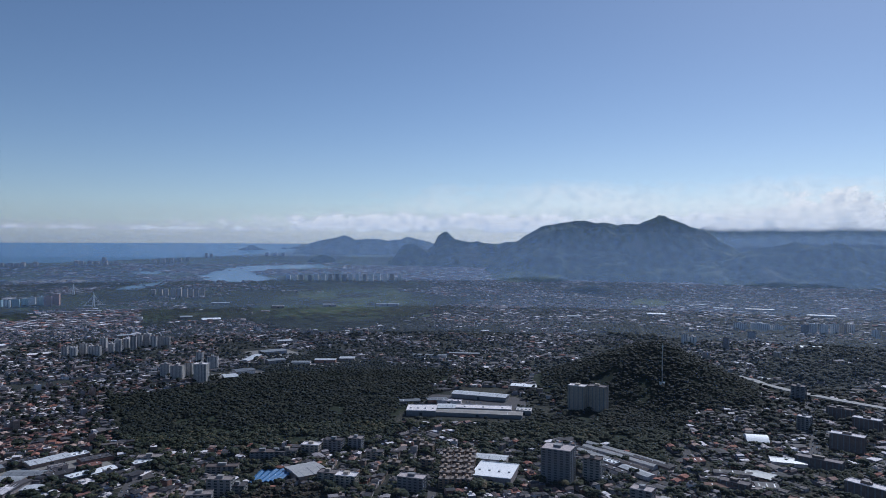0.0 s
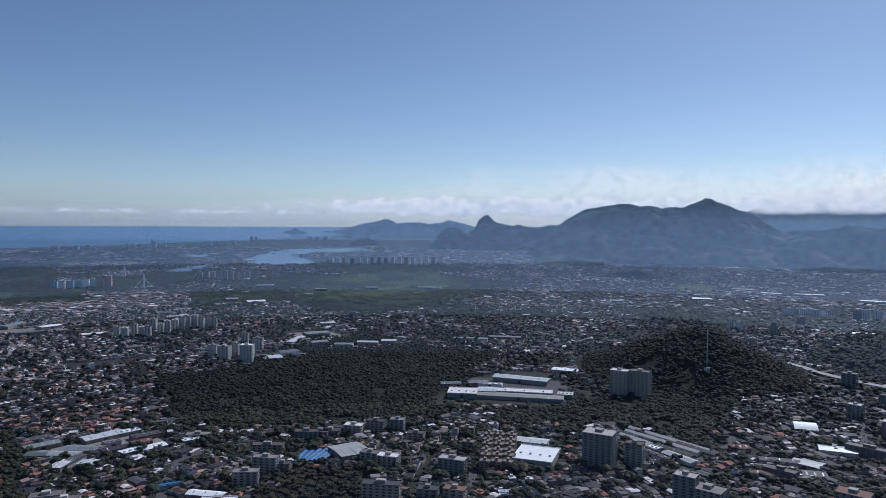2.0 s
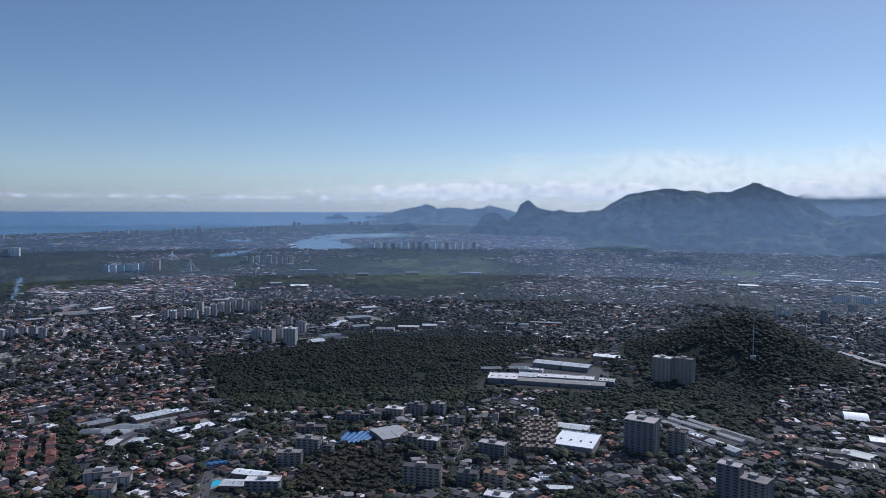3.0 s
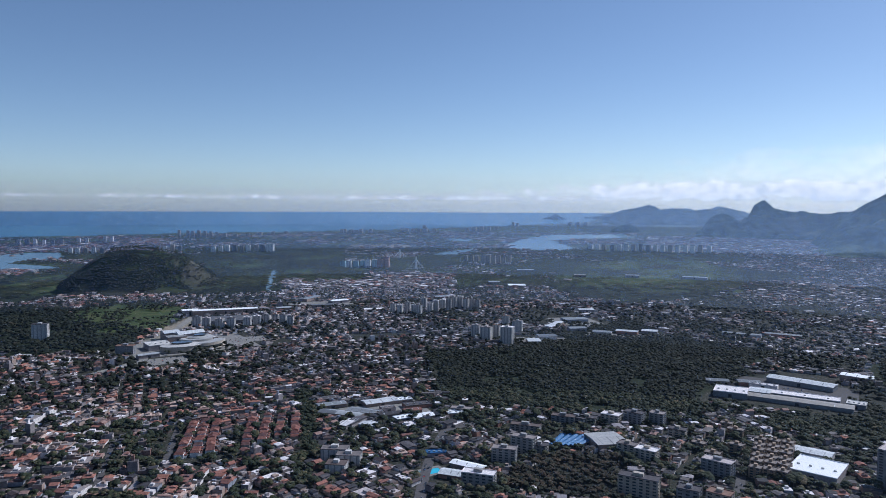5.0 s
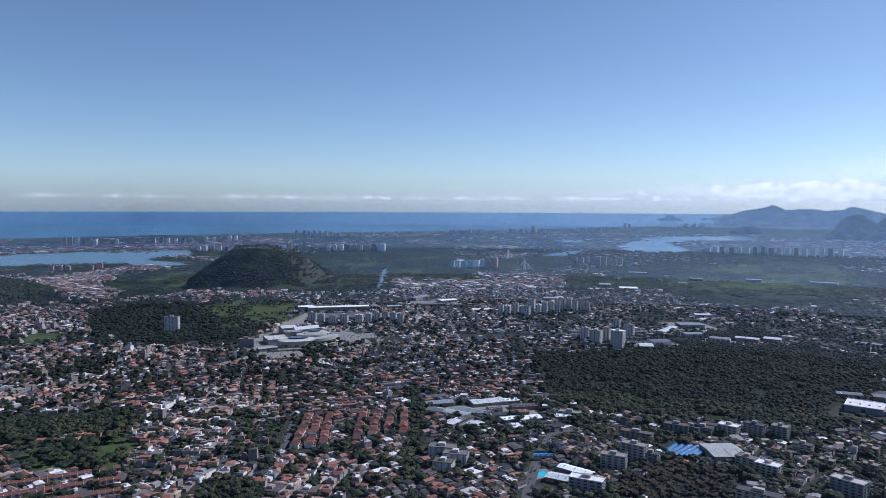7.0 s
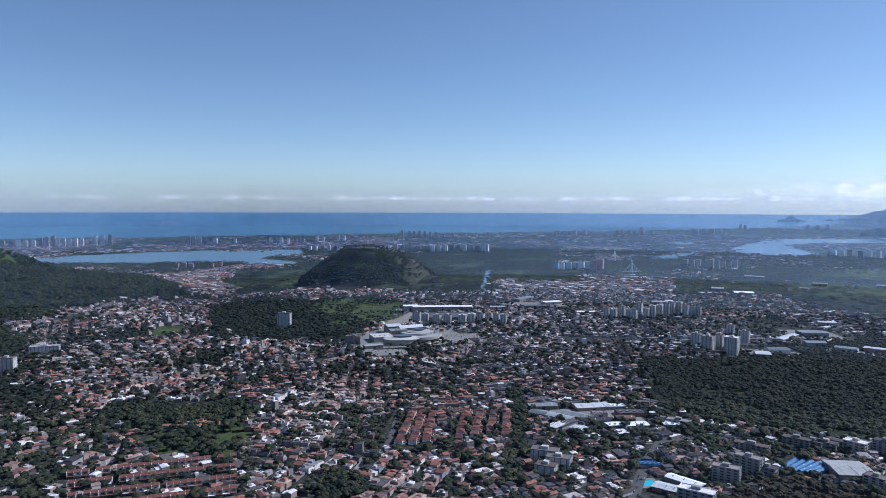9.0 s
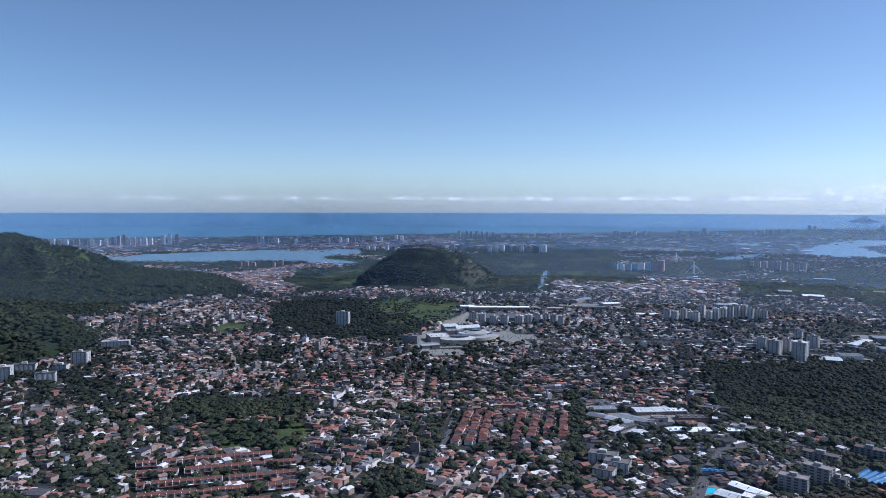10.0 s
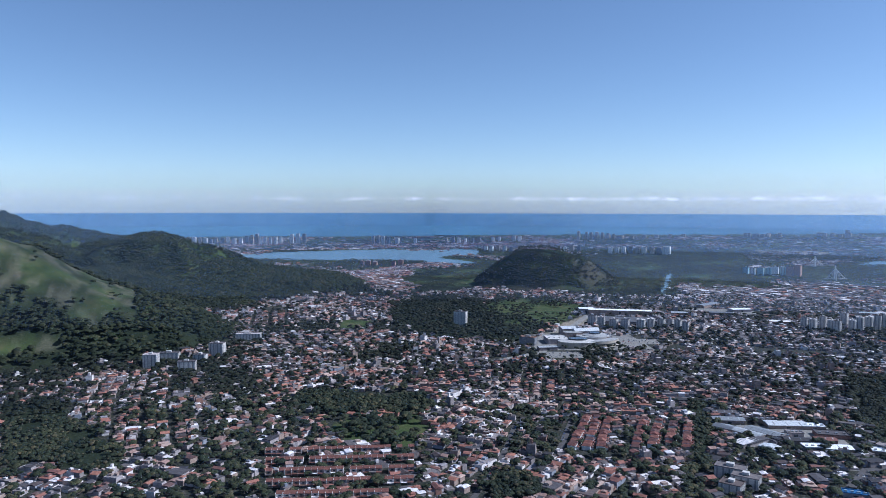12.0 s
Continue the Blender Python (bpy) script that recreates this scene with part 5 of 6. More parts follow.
# ---- cars ----
car_body = simple("car_body", [([(-0.9, -2.2, 0.3), (0.9, -2.2, 0.3), (0.9, 2.2, 0.3), (-0.9, 2.2, 0.3), (-0.88, -2.15, 0.85), (0.88, -2.15, 0.85), (0.88, 2.15, 0.95), (-0.88, 2.15, 0.95)],
                                 [(0, 1, 5, 4), (1, 2, 6, 5), (2, 3, 7, 6), (3, 0, 4, 7), (4, 5, 6, 7), (3, 2, 1, 0)], 0)], car_paint)
car_cabin = simple("car_cabin", [([(-0.82, -1.2, 0.86), (0.82, -1.2, 0.86), (0.82, 1.8, 0.93), (-0.82, 1.8, 0.93), (-0.66, -0.5, 1.45), (0.66, -0.5, 1.45), (0.66, 1.3, 1.45), (-0.66, 1.3, 1.45)],
                                  [(0, 1, 5, 4), (1, 2, 6, 5), (2, 3, 7, 6), (3, 0, 4, 7), (4, 5, 6, 7)], 0)], glass)
model = thing("car", stand(25.4, 775), "small passenger car on the road", "car", "cars in the streets")
part("body", car_body, model)
part("cabin", car_cabin, model)
for (ob, P, T), width, count in zip(ROADS, (12, 6.5, 10, 15, 12, 16, 8), (26, 8, 14, 44, 16, 12, 6)):
    for k in range(count):
        i = rnd.randrange(1, len(P) - 1)
        f = rnd.random()
        side = rnd.choice((-0.3, -0.15, 0.15, 0.3)) * width
        x, y = P[i] * (1 - f) + P[i + 1] * f
        x, y = x - T[i][1] * side, y + T[i][0] * side
        z = float(relief(np.array([x]), np.array([y]))[0]) + 0.36
        copy_thing(model, Matrix.Translation((x, y, z)) @ Matrix.Rotation(math.atan2(T[i][1], T[i][0]) - math.pi / 2 + (math.pi if side < 0 else 0), 4, "Z"))
for b0, r0, t0 in ((39.6, 1640, 8), (45.6, 1455, 10), (-1.8, 1278, -5)):
    base = stand(b0, r0, t0)
    for i in range(9):
        for j in range(4):
            if rnd.random() < 0.7:
                copy_thing(model, base @ Matrix.Translation((-40 + i * 10 + rnd.uniform(-3, 3), -24 + j * 15, 0.26)))

# cable-stayed bridges at the edge of the wetland
def cable_bridge(b, r, tall, half):
    root = thing("cable_stayed_bridge", stand(b, r, 30), "white cable-stayed bridge over the wetland", "bridge", "cable-stayed bridges")
    part("deck", simple("bridge_deck", [box(-half * 1.2, half * 1.2, -7, 7, 7, 8.5)], concrete), root)
    for s in (-1, 1):
        part("pylon_leg", simple("pylon_leg", [([(-2, s * 8 - 1.5, -3), (2, s * 8 - 1.5, -3), (2, s * 8 + 1.5, -3), (-2, s * 8 + 1.5, -3),
                                                 (-1.5, s * 1 - 1, tall), (1.5, s * 1 - 1, tall), (1.5, s * 1 + 1, tall), (-1.5, s * 1 + 1, tall)],
                                                [(0, 1, 5, 4), (1, 2, 6, 5), (2, 3, 7, 6), (3, 0, 4, 7), (4, 5, 6, 7)], 0)], white_paint), root)
        for k in range(7):
            x, z0 = s * half * (k + 1) / 7, tall - 2 - k * 1.5
            part("cable", simple("stay_cable", [([(0, -0.4, z0), (0, 0.4, z0), (x, 0.4, 8.4), (x, -0.4, 8.4), (0, 0, z0 + 0.9), (x, 0, 9.4)],
                                                 [(0, 1, 2, 3), (0, 3, 5, 4), (1, 4, 5, 2)], 0)], white_paint), root)
    claim(b, r, half)


cable_bridge(28.3 - 2.2, 3330, 62, 42)
cable_bridge(27.4, 4050, 55, 46)

# mast on the wooded hill, swimming pool
mast = thing("radio_mast", stand(-17.2, 1362), "slim grey steel mast on a wooded hilltop", "mast")
part("pole", simple("mast_pole", [box(-0.8, 0.8, -0.8, 0.8, 0, 75)], steel), mast)
part("base", simple("mast_base", [box(-5, 5, -3, 3, -2, 4)], white_paint), mast)
part("antenna", simple("mast_antenna", [box(-1.3, 1.3, -0.2, 0.2, 66, 72), box(-0.2, 0.2, -1.3, 1.3, 58, 63)], steel), mast)
pool = thing("swimming_pool", stand(24.8, 790, 30), "turquoise swimming pool in a paved yard", "swimming pool")
part("pool_surround", simple("pool_deck", [parapet_roof(34, 24, -0.3, 0, 0.6, 5)], paving), pool)
part("pool_water", simple("pool_sheet", [box(-11.9, 11.9, -6.9, 6.9, -0.2, 0.1)], pool_water), pool)
claim(24.8, 790, 20)

# ---- the town: districts with their own street grids ----
rs = np.random.RandomState(11)
SEEDS = []
for ring, gap in ((np.arange(560, 1500, 170), 170), (np.arange(1500, 2700, 300), 300), (np.arange(2700, 5200, 520), 520), (np.arange(5200, 8200, 760), 760)):
    for r0 in ring:
        for b0 in np.arange(-48, 100, math.degrees(gap / r0)):
            SEEDS.append((*polar(b0 + rs.uniform(-1, 1) * math.degrees(gap / r0) * 0.4, r0 + rs.uniform(-0.4, 0.4) * gap), rs.uniform(0, math.pi), gap))
SEEDS = np.array(SEEDS)
CL = np.array(CLAIMED)


def free(x, y, extra=0.0):
    ok = np.ones(len(x), bool)
    for cx, cy, rad in CL:
        ok &= (x - cx) ** 2 + (y - cy) ** 2 > (rad + extra) ** 2
    return ok


# the plots of the terraced rows
VILLA_ROWS = ((43.34, 1016, 44.64, 873), (42.54, 1019, 43.48, 873), (41.75, 1014, 42.33, 885), (38.99, 1027, 39.72, 891), (37.88, 1020, 38.44, 903), (36.79, 1020, 37.17, 910), (35.71, 1019, 35.84, 917))  # from bearing, distance to bearing, distance
for b0, r0, b1, r1 in VILLA_ROWS:
    for f in np.linspace(0, 1, 14):
        CL = np.vstack([CL, [*polar(b0 + (b1 - b0) * f, r0 + (r1 - r0) * f), 6.5]])
for b0, b1, r0 in ((69.2, 57.0, 872), (69.2, 57.2, 838), (69.2, 57.0, 803), (69.2, 57.2, 770), (68.4, 58.9, 735)):
    for f in np.linspace(0, 1, 28):
        CL = np.vstack([CL, [*polar(b0 + (b1 - b0) * f, r0 - 3 - 8 * f), 7.5]])
KEEP_OFF = WOODS + WET + WATER + ["meadow", "golf", "grass_a", "grass_b", "grass_c", "park", "factory", "sand", "airfield", "brownpalms"]
H_ROWS = []
for k, (sx, sy, ang, gap) in enumerate(SEEDS):
    lot = 10.5 if gap == 170 else (12.5 if gap == 300 else (14.5 if gap == 520 else 26.0))
    row = lot * 1.45
    n = int(gap * 0.9 / lot) + 1
    u, v = np.meshgrid(np.arange(-n, n + 1) * lot, np.arange(-n, n + 1))
    street = np.floor(v / 2) * (2 * row + 6.5) + (v % 2) * row
    u, v = u.ravel(), street.ravel()
    ca, sa = math.cos(ang), math.sin(ang)
    x, y = sx + u * ca - v * sa, sy + u * sa + v * ca
    near = (np.abs(u) < gap * 1.0) & (np.abs(v) < gap * 1.0)
    x, y = x[near], y[near]
    d = np.hypot(x - sx, y - sy)
    close = np.hypot(SEEDS[:, 0] - sx, SEEDS[:, 1] - sy)
    for j in np.argsort(close)[1:14]:
        d = np.where(np.hypot(x - SEEDS[j, 0], y - SEEDS[j, 1]) < d, 1e9, d)
    x, y = x[d < 1e8], y[d < 1e8]
    if not len(x):
        continue
    x, y = x + rs.uniform(-1.5, 1.5, len(x)), y + rs.uniform(-1.5, 1.5, len(x))
    a = ang + rs.normal(0, 0.05, len(x)) + (rs.rand(len(x)) < 0.3) * math.pi / 2
    H_ROWS.append(np.stack([x, y, a, np.full(len(x), lot), rs.rand(len(x)), rs.rand(len(x)), rs.rand(len(x)), np.full(len(x), k)], -1))
HS = np.concatenate(H_ROWS)
x, y = HS[:, 0], HS[:, 1]
b, r = np.degrees(np.arctan2(-x, y)), np.hypot(x, y)
HS = HS[(b > -40) & (b < 95) & (r > 600) & (r < coast(b) - 300)]
x, y = HS[:, 0], HS[:, 1]
b, r = np.degrees(np.arctan2(-x, y)), np.hypot(x, y)
z = relief(x, y)
green = fbm(x / 130, y / 130, 77)
fill = np.where((b < 26) & (r < 1150), 0.80, np.where(b < -10, 0.66, np.where(b < 26, np.where(r > 1400, 0.70, 0.60), np.where((b < 46) & (r > 1050) & (r < 2000), 0.78, np.where(r < 1400, 0.84, 0.78))))) - np.clip((green - np.where((r > 1250) & (b < 36), 0.425, 0.46)) * 3.6, 0, 0.66)
bl = leaning(x, y)
fill = np.where((r > 2600 + 30 * (bl - b)) & (bl > 1) & (b < 90), np.clip((fbm(x / 330, y / 330, 21) - 0.52) * 4, 0, 0.45), fill)
fill = np.where((r > 2700) & (bl <= 1), 0.60 - np.clip((green - 0.42) * 3, 0, 0.5), fill)
fill = np.where((r > 5000) & (b > 8), np.clip((fbm(x / 420, y / 420, 29) - 0.40) * 3, 0.04, 0.5), fill)
fill = np.where((r > 5200) & (b <= 8), np.where((b > -5) & (r < 7600), 0.4, np.where(r < 6200, 0.38, 0.0)), fill)
dense = any_of(["dense", "dense2"], x, y)
fill = np.where(dense, 0.9, fill)
fill = np.where(z > 10, 0.0, fill)
off = any_of(KEEP_OFF, x, y, 0.4) | (r > coast(b) - 150)
keep = (HS[:, 4] < fill) & ~off & free(x, y, 4.0)
yards = (~keep) & ~off & (z <= 10) & free(x, y, 1.0) & (HS[:, 4] < 1.0)
YARD = HS[yards]
HS = HS[keep]
x, y = HS[:, 0], HS[:, 1]
b, r, z = np.degrees(np.arctan2(-x, y)), np.hypot(x, y), relief(x, y)
# Roof mix by bearing: more dark sheets rightwards, standing in for backlit shade.
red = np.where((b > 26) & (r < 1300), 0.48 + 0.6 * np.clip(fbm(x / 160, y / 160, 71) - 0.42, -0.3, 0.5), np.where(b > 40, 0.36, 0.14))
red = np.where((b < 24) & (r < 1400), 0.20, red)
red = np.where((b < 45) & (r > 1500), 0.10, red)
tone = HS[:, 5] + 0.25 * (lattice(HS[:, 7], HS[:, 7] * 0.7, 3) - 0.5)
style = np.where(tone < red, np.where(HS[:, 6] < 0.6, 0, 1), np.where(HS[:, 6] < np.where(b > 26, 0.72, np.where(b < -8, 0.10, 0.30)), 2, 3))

def yard(x0, x1, y0, y1):
    return box(x0, x1, y0, y1, -0.1, 0.05, 2)


gab = triangles(*join([box(-0.5, 0.5, -0.5, 0.22, -0.3, 1, 0, True), roof_at(-0.5, 0.5, -0.5, 0.22, 1.0, 0.30), box(-0.5, 0.08, 0.22, 0.5, -0.3, 0.66, 0, True),
                       roof_at(-0.5, 0.08, 0.22, 0.5, 0.66, 0.2, True), yard(0.08, 0.5, 0.22, 0.55)]))
gab_two = triangles(*join([box(-0.5, 0.12, -0.5, 0.5, -0.3, 1, 0, True), roof_at(-0.5, 0.12, -0.5, 0.5, 1.0, 0.26), box(0.12, 0.5, -0.2, 0.4, -0.3, 0.75, 0, True),
                           roof_at(0.12, 0.5, -0.2, 0.4, 0.75, 0.2, True), yard(0.12, 0.55, -0.52, -0.2)]))
hip = triangles(*join([box(-0.5, 0.5, -0.5, 0.5, -0.3, 0.85, 0, True), roof_at(-0.5, 0.5, -0.5, 0.5, 0.85, 0.30, False, 0.06, 0.36), box(-0.2, 0.25, -0.3, 0.1, 0.85, 1.25, 0, True),
                       roof_at(-0.2, 0.25, -0.3, 0.1, 1.25, 0.16, True, 0.05, 0.1)]))
flat = triangles(*join([box(-0.5, 0.5, -0.5, 0.2, -0.3, 1, 0, True), box(-0.47, 0.47, -0.47, 0.17, 0.9, 0.97, 1), box(-0.5, 0.5, 0.2, 0.5, -0.3, 0.56, 0, True),
                        box(-0.48, 0.48, 0.2, 0.48, 0.5, 0.54, 1), box(-0.22, 0.12, -0.1, 0.15, 0.97, 1.34, 0), yard(-0.5, 0.5, 0.5, 0.6)]))
shed = triangles(*join([box(-0.5, 0.5, -0.5, 0.1, -0.3, 1, 0, True), roof_at(-0.5, 0.5, -0.5, 0.1, 1.0, 0.15, True), box(-0.42, 0.5, 0.1, 0.5, -0.3, 0.7, 0, True),
                        roof_at(-0.42, 0.5, 0.1, 0.5, 0.7, 0.1)]))
low_flat = triangles(*join([box(-0.5, 0.5, -0.5, 0.5, -0.3, 1, 0, True), ([(-0.5, -0.5, 1), (0.5, -0.5, 1), (0.5, 0.5, 1), (-0.5, 0.5, 1)], [(0, 1, 2, 3)], 1)]))
low_gable = triangles(*join([box(-0.5, 0.5, -0.5, 0.5, -0.3, 1, 0, True), ([(-0.55, -0.55, 1), (0.55, -0.55, 1), (0.55, 0.55, 1), (-0.55, 0.55, 1), (0, -0.4, 1.4), (0, 0.4, 1.4)],
                                                                            [(0, 1, 4), (1, 2, 5, 4), (2, 3, 5), (3, 0, 4, 5)], 1)]))
w = HS[:, 3] * (0.78 + 0.26 * lattice(x, y, 1))
dd = HS[:, 3] * (1.0 + 0.42 * lattice(x, y, 2))
hh = np.where(lattice(x, y, 5) < 0.55, 3.3, 5.6) * (1 + 0.25 * lattice(x, y, 6))
big, luck = lattice(x, y, 31), style >= 2  # among the flat and sheet roofs stand workshops and small blocks of flats
w, dd = np.where(luck & (big < 0.07), w * 2.1, w), np.where(luck & (big < 0.07), dd * 1.7, dd)
hh = np.where((style == 2) & (big > 0.955) & (r < 2600), hh * 2.3, hh)
rows = np.stack([x, y, z, HS[:, 2], w, dd, hh], -1)

# the houses nearest below the hovering point are things of their own
near_rank = np.argsort(r + 60 * lattice(x, y, 8))
single = np.zeros(len(x), bool)
single[near_rank[:168]] = True
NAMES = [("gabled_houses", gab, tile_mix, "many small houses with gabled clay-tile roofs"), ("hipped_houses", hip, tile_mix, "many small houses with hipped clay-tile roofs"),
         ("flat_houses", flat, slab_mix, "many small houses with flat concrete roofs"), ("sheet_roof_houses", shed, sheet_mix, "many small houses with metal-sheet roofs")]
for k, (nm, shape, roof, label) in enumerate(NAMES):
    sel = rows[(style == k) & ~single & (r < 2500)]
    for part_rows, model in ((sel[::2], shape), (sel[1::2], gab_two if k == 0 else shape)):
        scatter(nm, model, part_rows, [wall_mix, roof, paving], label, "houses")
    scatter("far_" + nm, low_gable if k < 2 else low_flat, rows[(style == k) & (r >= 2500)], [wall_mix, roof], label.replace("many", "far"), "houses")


def house_model(k, w, d, h):
    """One house at full detail: walls, roof, windows, door, water tank, garden wall."""
    label = ("house with a gabled clay-tile roof", "house with a hipped clay-tile roof", "flat-roofed house with a terrace", "house with a grey sheet-metal roof")[k]
    root = thing("house", Matrix.Identity(4), "small " + label + (", two storeys" if h > 5 else ", one storey"), "house", "houses near the hovering point")
    wing = 0.62 * h if h > 5 else 0.9 * h
    part("wall", simple("house_walls", [box(-w / 2, w / 2, -d / 2, d * 0.2, -1.5, h)], wall_one), root)
    wing_part = part("wing", simple("wing_walls", [box(-w / 2, w * 0.1, d * 0.2, d / 2, -1.5, wing)], wall_one), root)
    if k < 2:
        hipped = d * 0.22 * k
        rf = simple("tile_roof", [roof_at(-w / 2, w / 2, -d / 2, d * 0.2, h + 0.2, w * 0.17, False, 0.6, hipped, 0)], tile_one)
        wf = simple("wing_tile_roof", [roof_at(-w / 2, w * 0.1, d * 0.2, d / 2, wing + 0.2, w * 0.1, True, 0.4, 0, 0)], tile_one)
    elif k == 2:
        v, f, s = parapet_roof(w + 0.1, d * 0.7 + 0.1, h, 0, 0.9, 0.2)
        rf = simple("terrace", [([(a, e - d * 0.15, q) for a, e, q in v], f, 0)], slab_one)
        v, f, s = parapet_roof(w * 0.6, d * 0.3, wing, 0, 0.8, 0.2)
        wf = simple("wing_terrace", [([(a - w * 0.2, e + d * 0.35, q) for a, e, q in v], f, 0)], slab_one)
    else:
        rf = simple("sheet_roof", [roof_at(-w / 2, w / 2, -d / 2, d * 0.2, h + 0.2, w * 0.09, True, 0.4, 0, 0)], sheet_one)
        wf = simple("wing_sheet_roof", [roof_at(-w / 2, w * 0.1, d * 0.2, d / 2, wing + 0.2, w * 0.06, True, 0.3, 0, 0)], sheet_one)
    part("roof", rf, root)
    part("wing_roof", wf, wing_part)
    part("patio", simple("patio_slab", [box(w * 0.1, w / 2, d * 0.2, d / 2 + 0.5, -0.4, 0.12)], paving), root)
    for s in (-1, 1):
        for y in (-0.2,):
            part("window", UNIT, root, "", Matrix.Translation((s * w / 2, y * d, h - 1.4)) @ Matrix.Diagonal((0.14, 1.6, 1.1, 1)))
        part("window", UNIT, root, "", Matrix.Translation((s * w * 0.24, -d / 2, h - 1.4)) @ Matrix.Diagonal((1.4, 0.14, 1.1, 1)))
    part("door", DOOR, root, "", Matrix.Translation((0, -d / 2, 1.0)))
    part("water_tank", TANK, root, "", Matrix.Translation((w * 0.3, d * 0.35, 0.12) if k < 2 or k == 3 else (-w * 0.2, 0, h + 0.05)))
    part("garden_wall", simple("garden_wall", [box(-w / 2 - 1.5, w / 2 + 1.5, -d / 2 - 2.6, -d / 2 - 2.4, -1, 1.9), box(-w / 2 - 1.5, -w / 2 - 1.3, -d / 2 - 2.4, d / 2 + 1, -1, 1.9)], wall_one), root)
    return root


DOOR = simple("door_leaf", [box(-0.5, 0.5, -0.08, 0.08, -1.0, 1.1)], brown_paint)
TANK = simple("tank", [([(0.75 * math.cos(a), 0.75 * math.sin(a), z0) for z0 in (0, 1.1) for a in np.linspace(0, 5.5, 8)],
                        [(i, (i + 1) % 8, 8 + (i + 1) % 8, 8 + i) for i in range(8)] + [tuple(range(8, 16))], 0)], tank_blue)
MODELS = {}
for i in np.nonzero(single)[0]:
    k, tall = int(style[i]), hh[i] > 4.8
    key = (k, tall, int(lattice(x[i], y[i], 9) * 2))
    m = Matrix.Translation((x[i], y[i], z[i])) @ Matrix.Rotation(HS[i, 2], 4, "Z")
    if key not in MODELS:
        MODELS[key] = house_model(k, (9.4, 10.6)[key[2]], (13.4, 12.2)[key[2]], 5.9 if tall else 3.5)
        MODELS[key].matrix_basis = m
    else:
        copy_thing(MODELS[key], m)

# ---- terraced rows ----
TERRACES = ((69.2, 57.0, 872), (69.2, 57.2, 838), (69.2, 57.0, 803), (69.2, 57.2, 770), (68.4, 58.9, 735))


dark_tile = plain("weathered_dark_tile", (0.20, 0.088, 0.07), 0.85, 0.2, 0.45)


def terrace_house(w, d, h, k):
    root = thing("terraced_house", Matrix.Identity(4), "narrow terraced house with a red-brown tile roof", "house", "terraced houses in straight rows")
    part("wall", simple("terrace_walls", [box(-w / 2 + 0.02, w / 2 - 0.02, -d / 2, d / 2, -1.5, h)], wall_one), root)
    v, f, s = gable(d, w - 0.1, h + 0.2, 1.9, 0.0, 0)
    part("roof", simple("terrace_roof", [([(-y, x * 1.06, z) for x, y, z in v], f, 0)], dark_tile), root)
    part("party_wall", simple("party_wall", [box(-w / 2 - 0.12, -w / 2 + 0.12, -d / 2 - 1.2, d / 2, -1, h + 0.9 + 0.3 * k)], white_paint), root)
    part("porch_roof", simple("porch_roof", [box(-w / 2 + 0.3, w / 2 - 0.3, -d / 2 - 3.2, -d / 2, 2.7, 2.95)], (slab_one, dark_tile)[k]), root)
    part("window", UNIT, root, "", Matrix.Translation((0.4, -d / 2, h - 1.6)) @ Matrix.Diagonal((2.6, 0.16, 1.3, 1)))
    part("door", DOOR, root, "", Matrix.Translation((-w * 0.25, -d / 2, 1.0)))
    return root


row_models = [terrace_house(7.2, 9.5, 6.2, 0), terrace_house(7.2, 9.5, 6.2, 1)]
used_model = [False, False]
for b0, b1, r0 in TERRACES:
    x0, y0 = polar(b0, r0 + 3)
    x1, y1 = polar(b1, r0 - 8)
    long = math.hypot(x1 - x0, y1 - y0)
    turn = math.atan2(y1 - y0, x1 - x0)
    for i in range(int(long / 7.2)):
        if rnd.random() < 0.06:
            continue
        f, k = (i + 0.5) * 7.2 / long, rnd.randrange(2)
        px, py = x0 + (x1 - x0) * f, y0 + (y1 - y0) * f
        m = Matrix.Translation((px, py, rnd.uniform(-0.3, 0.3))) @ Matrix.Rotation(turn, 4, "Z")
        if used_model[k]:
            copy_thing(row_models[k], m)
        else:
            row_models[k].matrix_basis, used_model[k] = m, True


# ---- rows of red-roofed villas ----
red_tile = varied("red_clay_tile", [(0.0, (0.25, 0.105, 0.085)), (0.3, (0.19, 0.088, 0.075)), (0.55, (0.30, 0.14, 0.11)), (0.8, (0.15, 0.085, 0.08))], "object", 0.85, 0.7, 0.5, 0.12)


def row_villa(k):
    """A house of a row: the front half, a lower back wing, both under tiled gables."""
    w, d, h = 9.0, 10.5, (5.6, 6.4, 3.6)[k]
    root = thing("row_villa", Matrix.Identity(4), ("two-storey", "tall two-storey", "low")[k] + " row villa with a red clay-tile roof", "house", "red-roofed villas in rows")
    part("wall", simple("villa_walls", [box(-w / 2 + 0.1, w / 2 - 0.1, -d / 2, d / 2, -1.5, h), box(-w / 2 + 0.1, w * 0.1, d / 2, d / 2 + 3, -1.5, 3)], (white_paint, pale_paint, beige_paint)[k]), root)
    roof = part("roof", simple("villa_roof", [roof_at(-w / 2, w / 2, -d / 2, d / 2, h + 0.2, 2.0, k == 1, 0.35, 1.5, 0)], red_tile), root)
    part("porch_roof", simple("villa_porch", [roof_at(-w / 2, w * 0.1, d / 2, d / 2 + 3, 3.2, 0.9, True, 0.25, 0, 0)], red_tile), root)
    part("window", UNIT, root, "", Matrix.Translation((1.5, -d / 2, h - 1.5)) @ Matrix.Diagonal((2.2, 0.16, 1.2, 1)))
    part("door", DOOR, root, "", Matrix.Translation((-2.2, -d / 2, 1.0)))
    return root


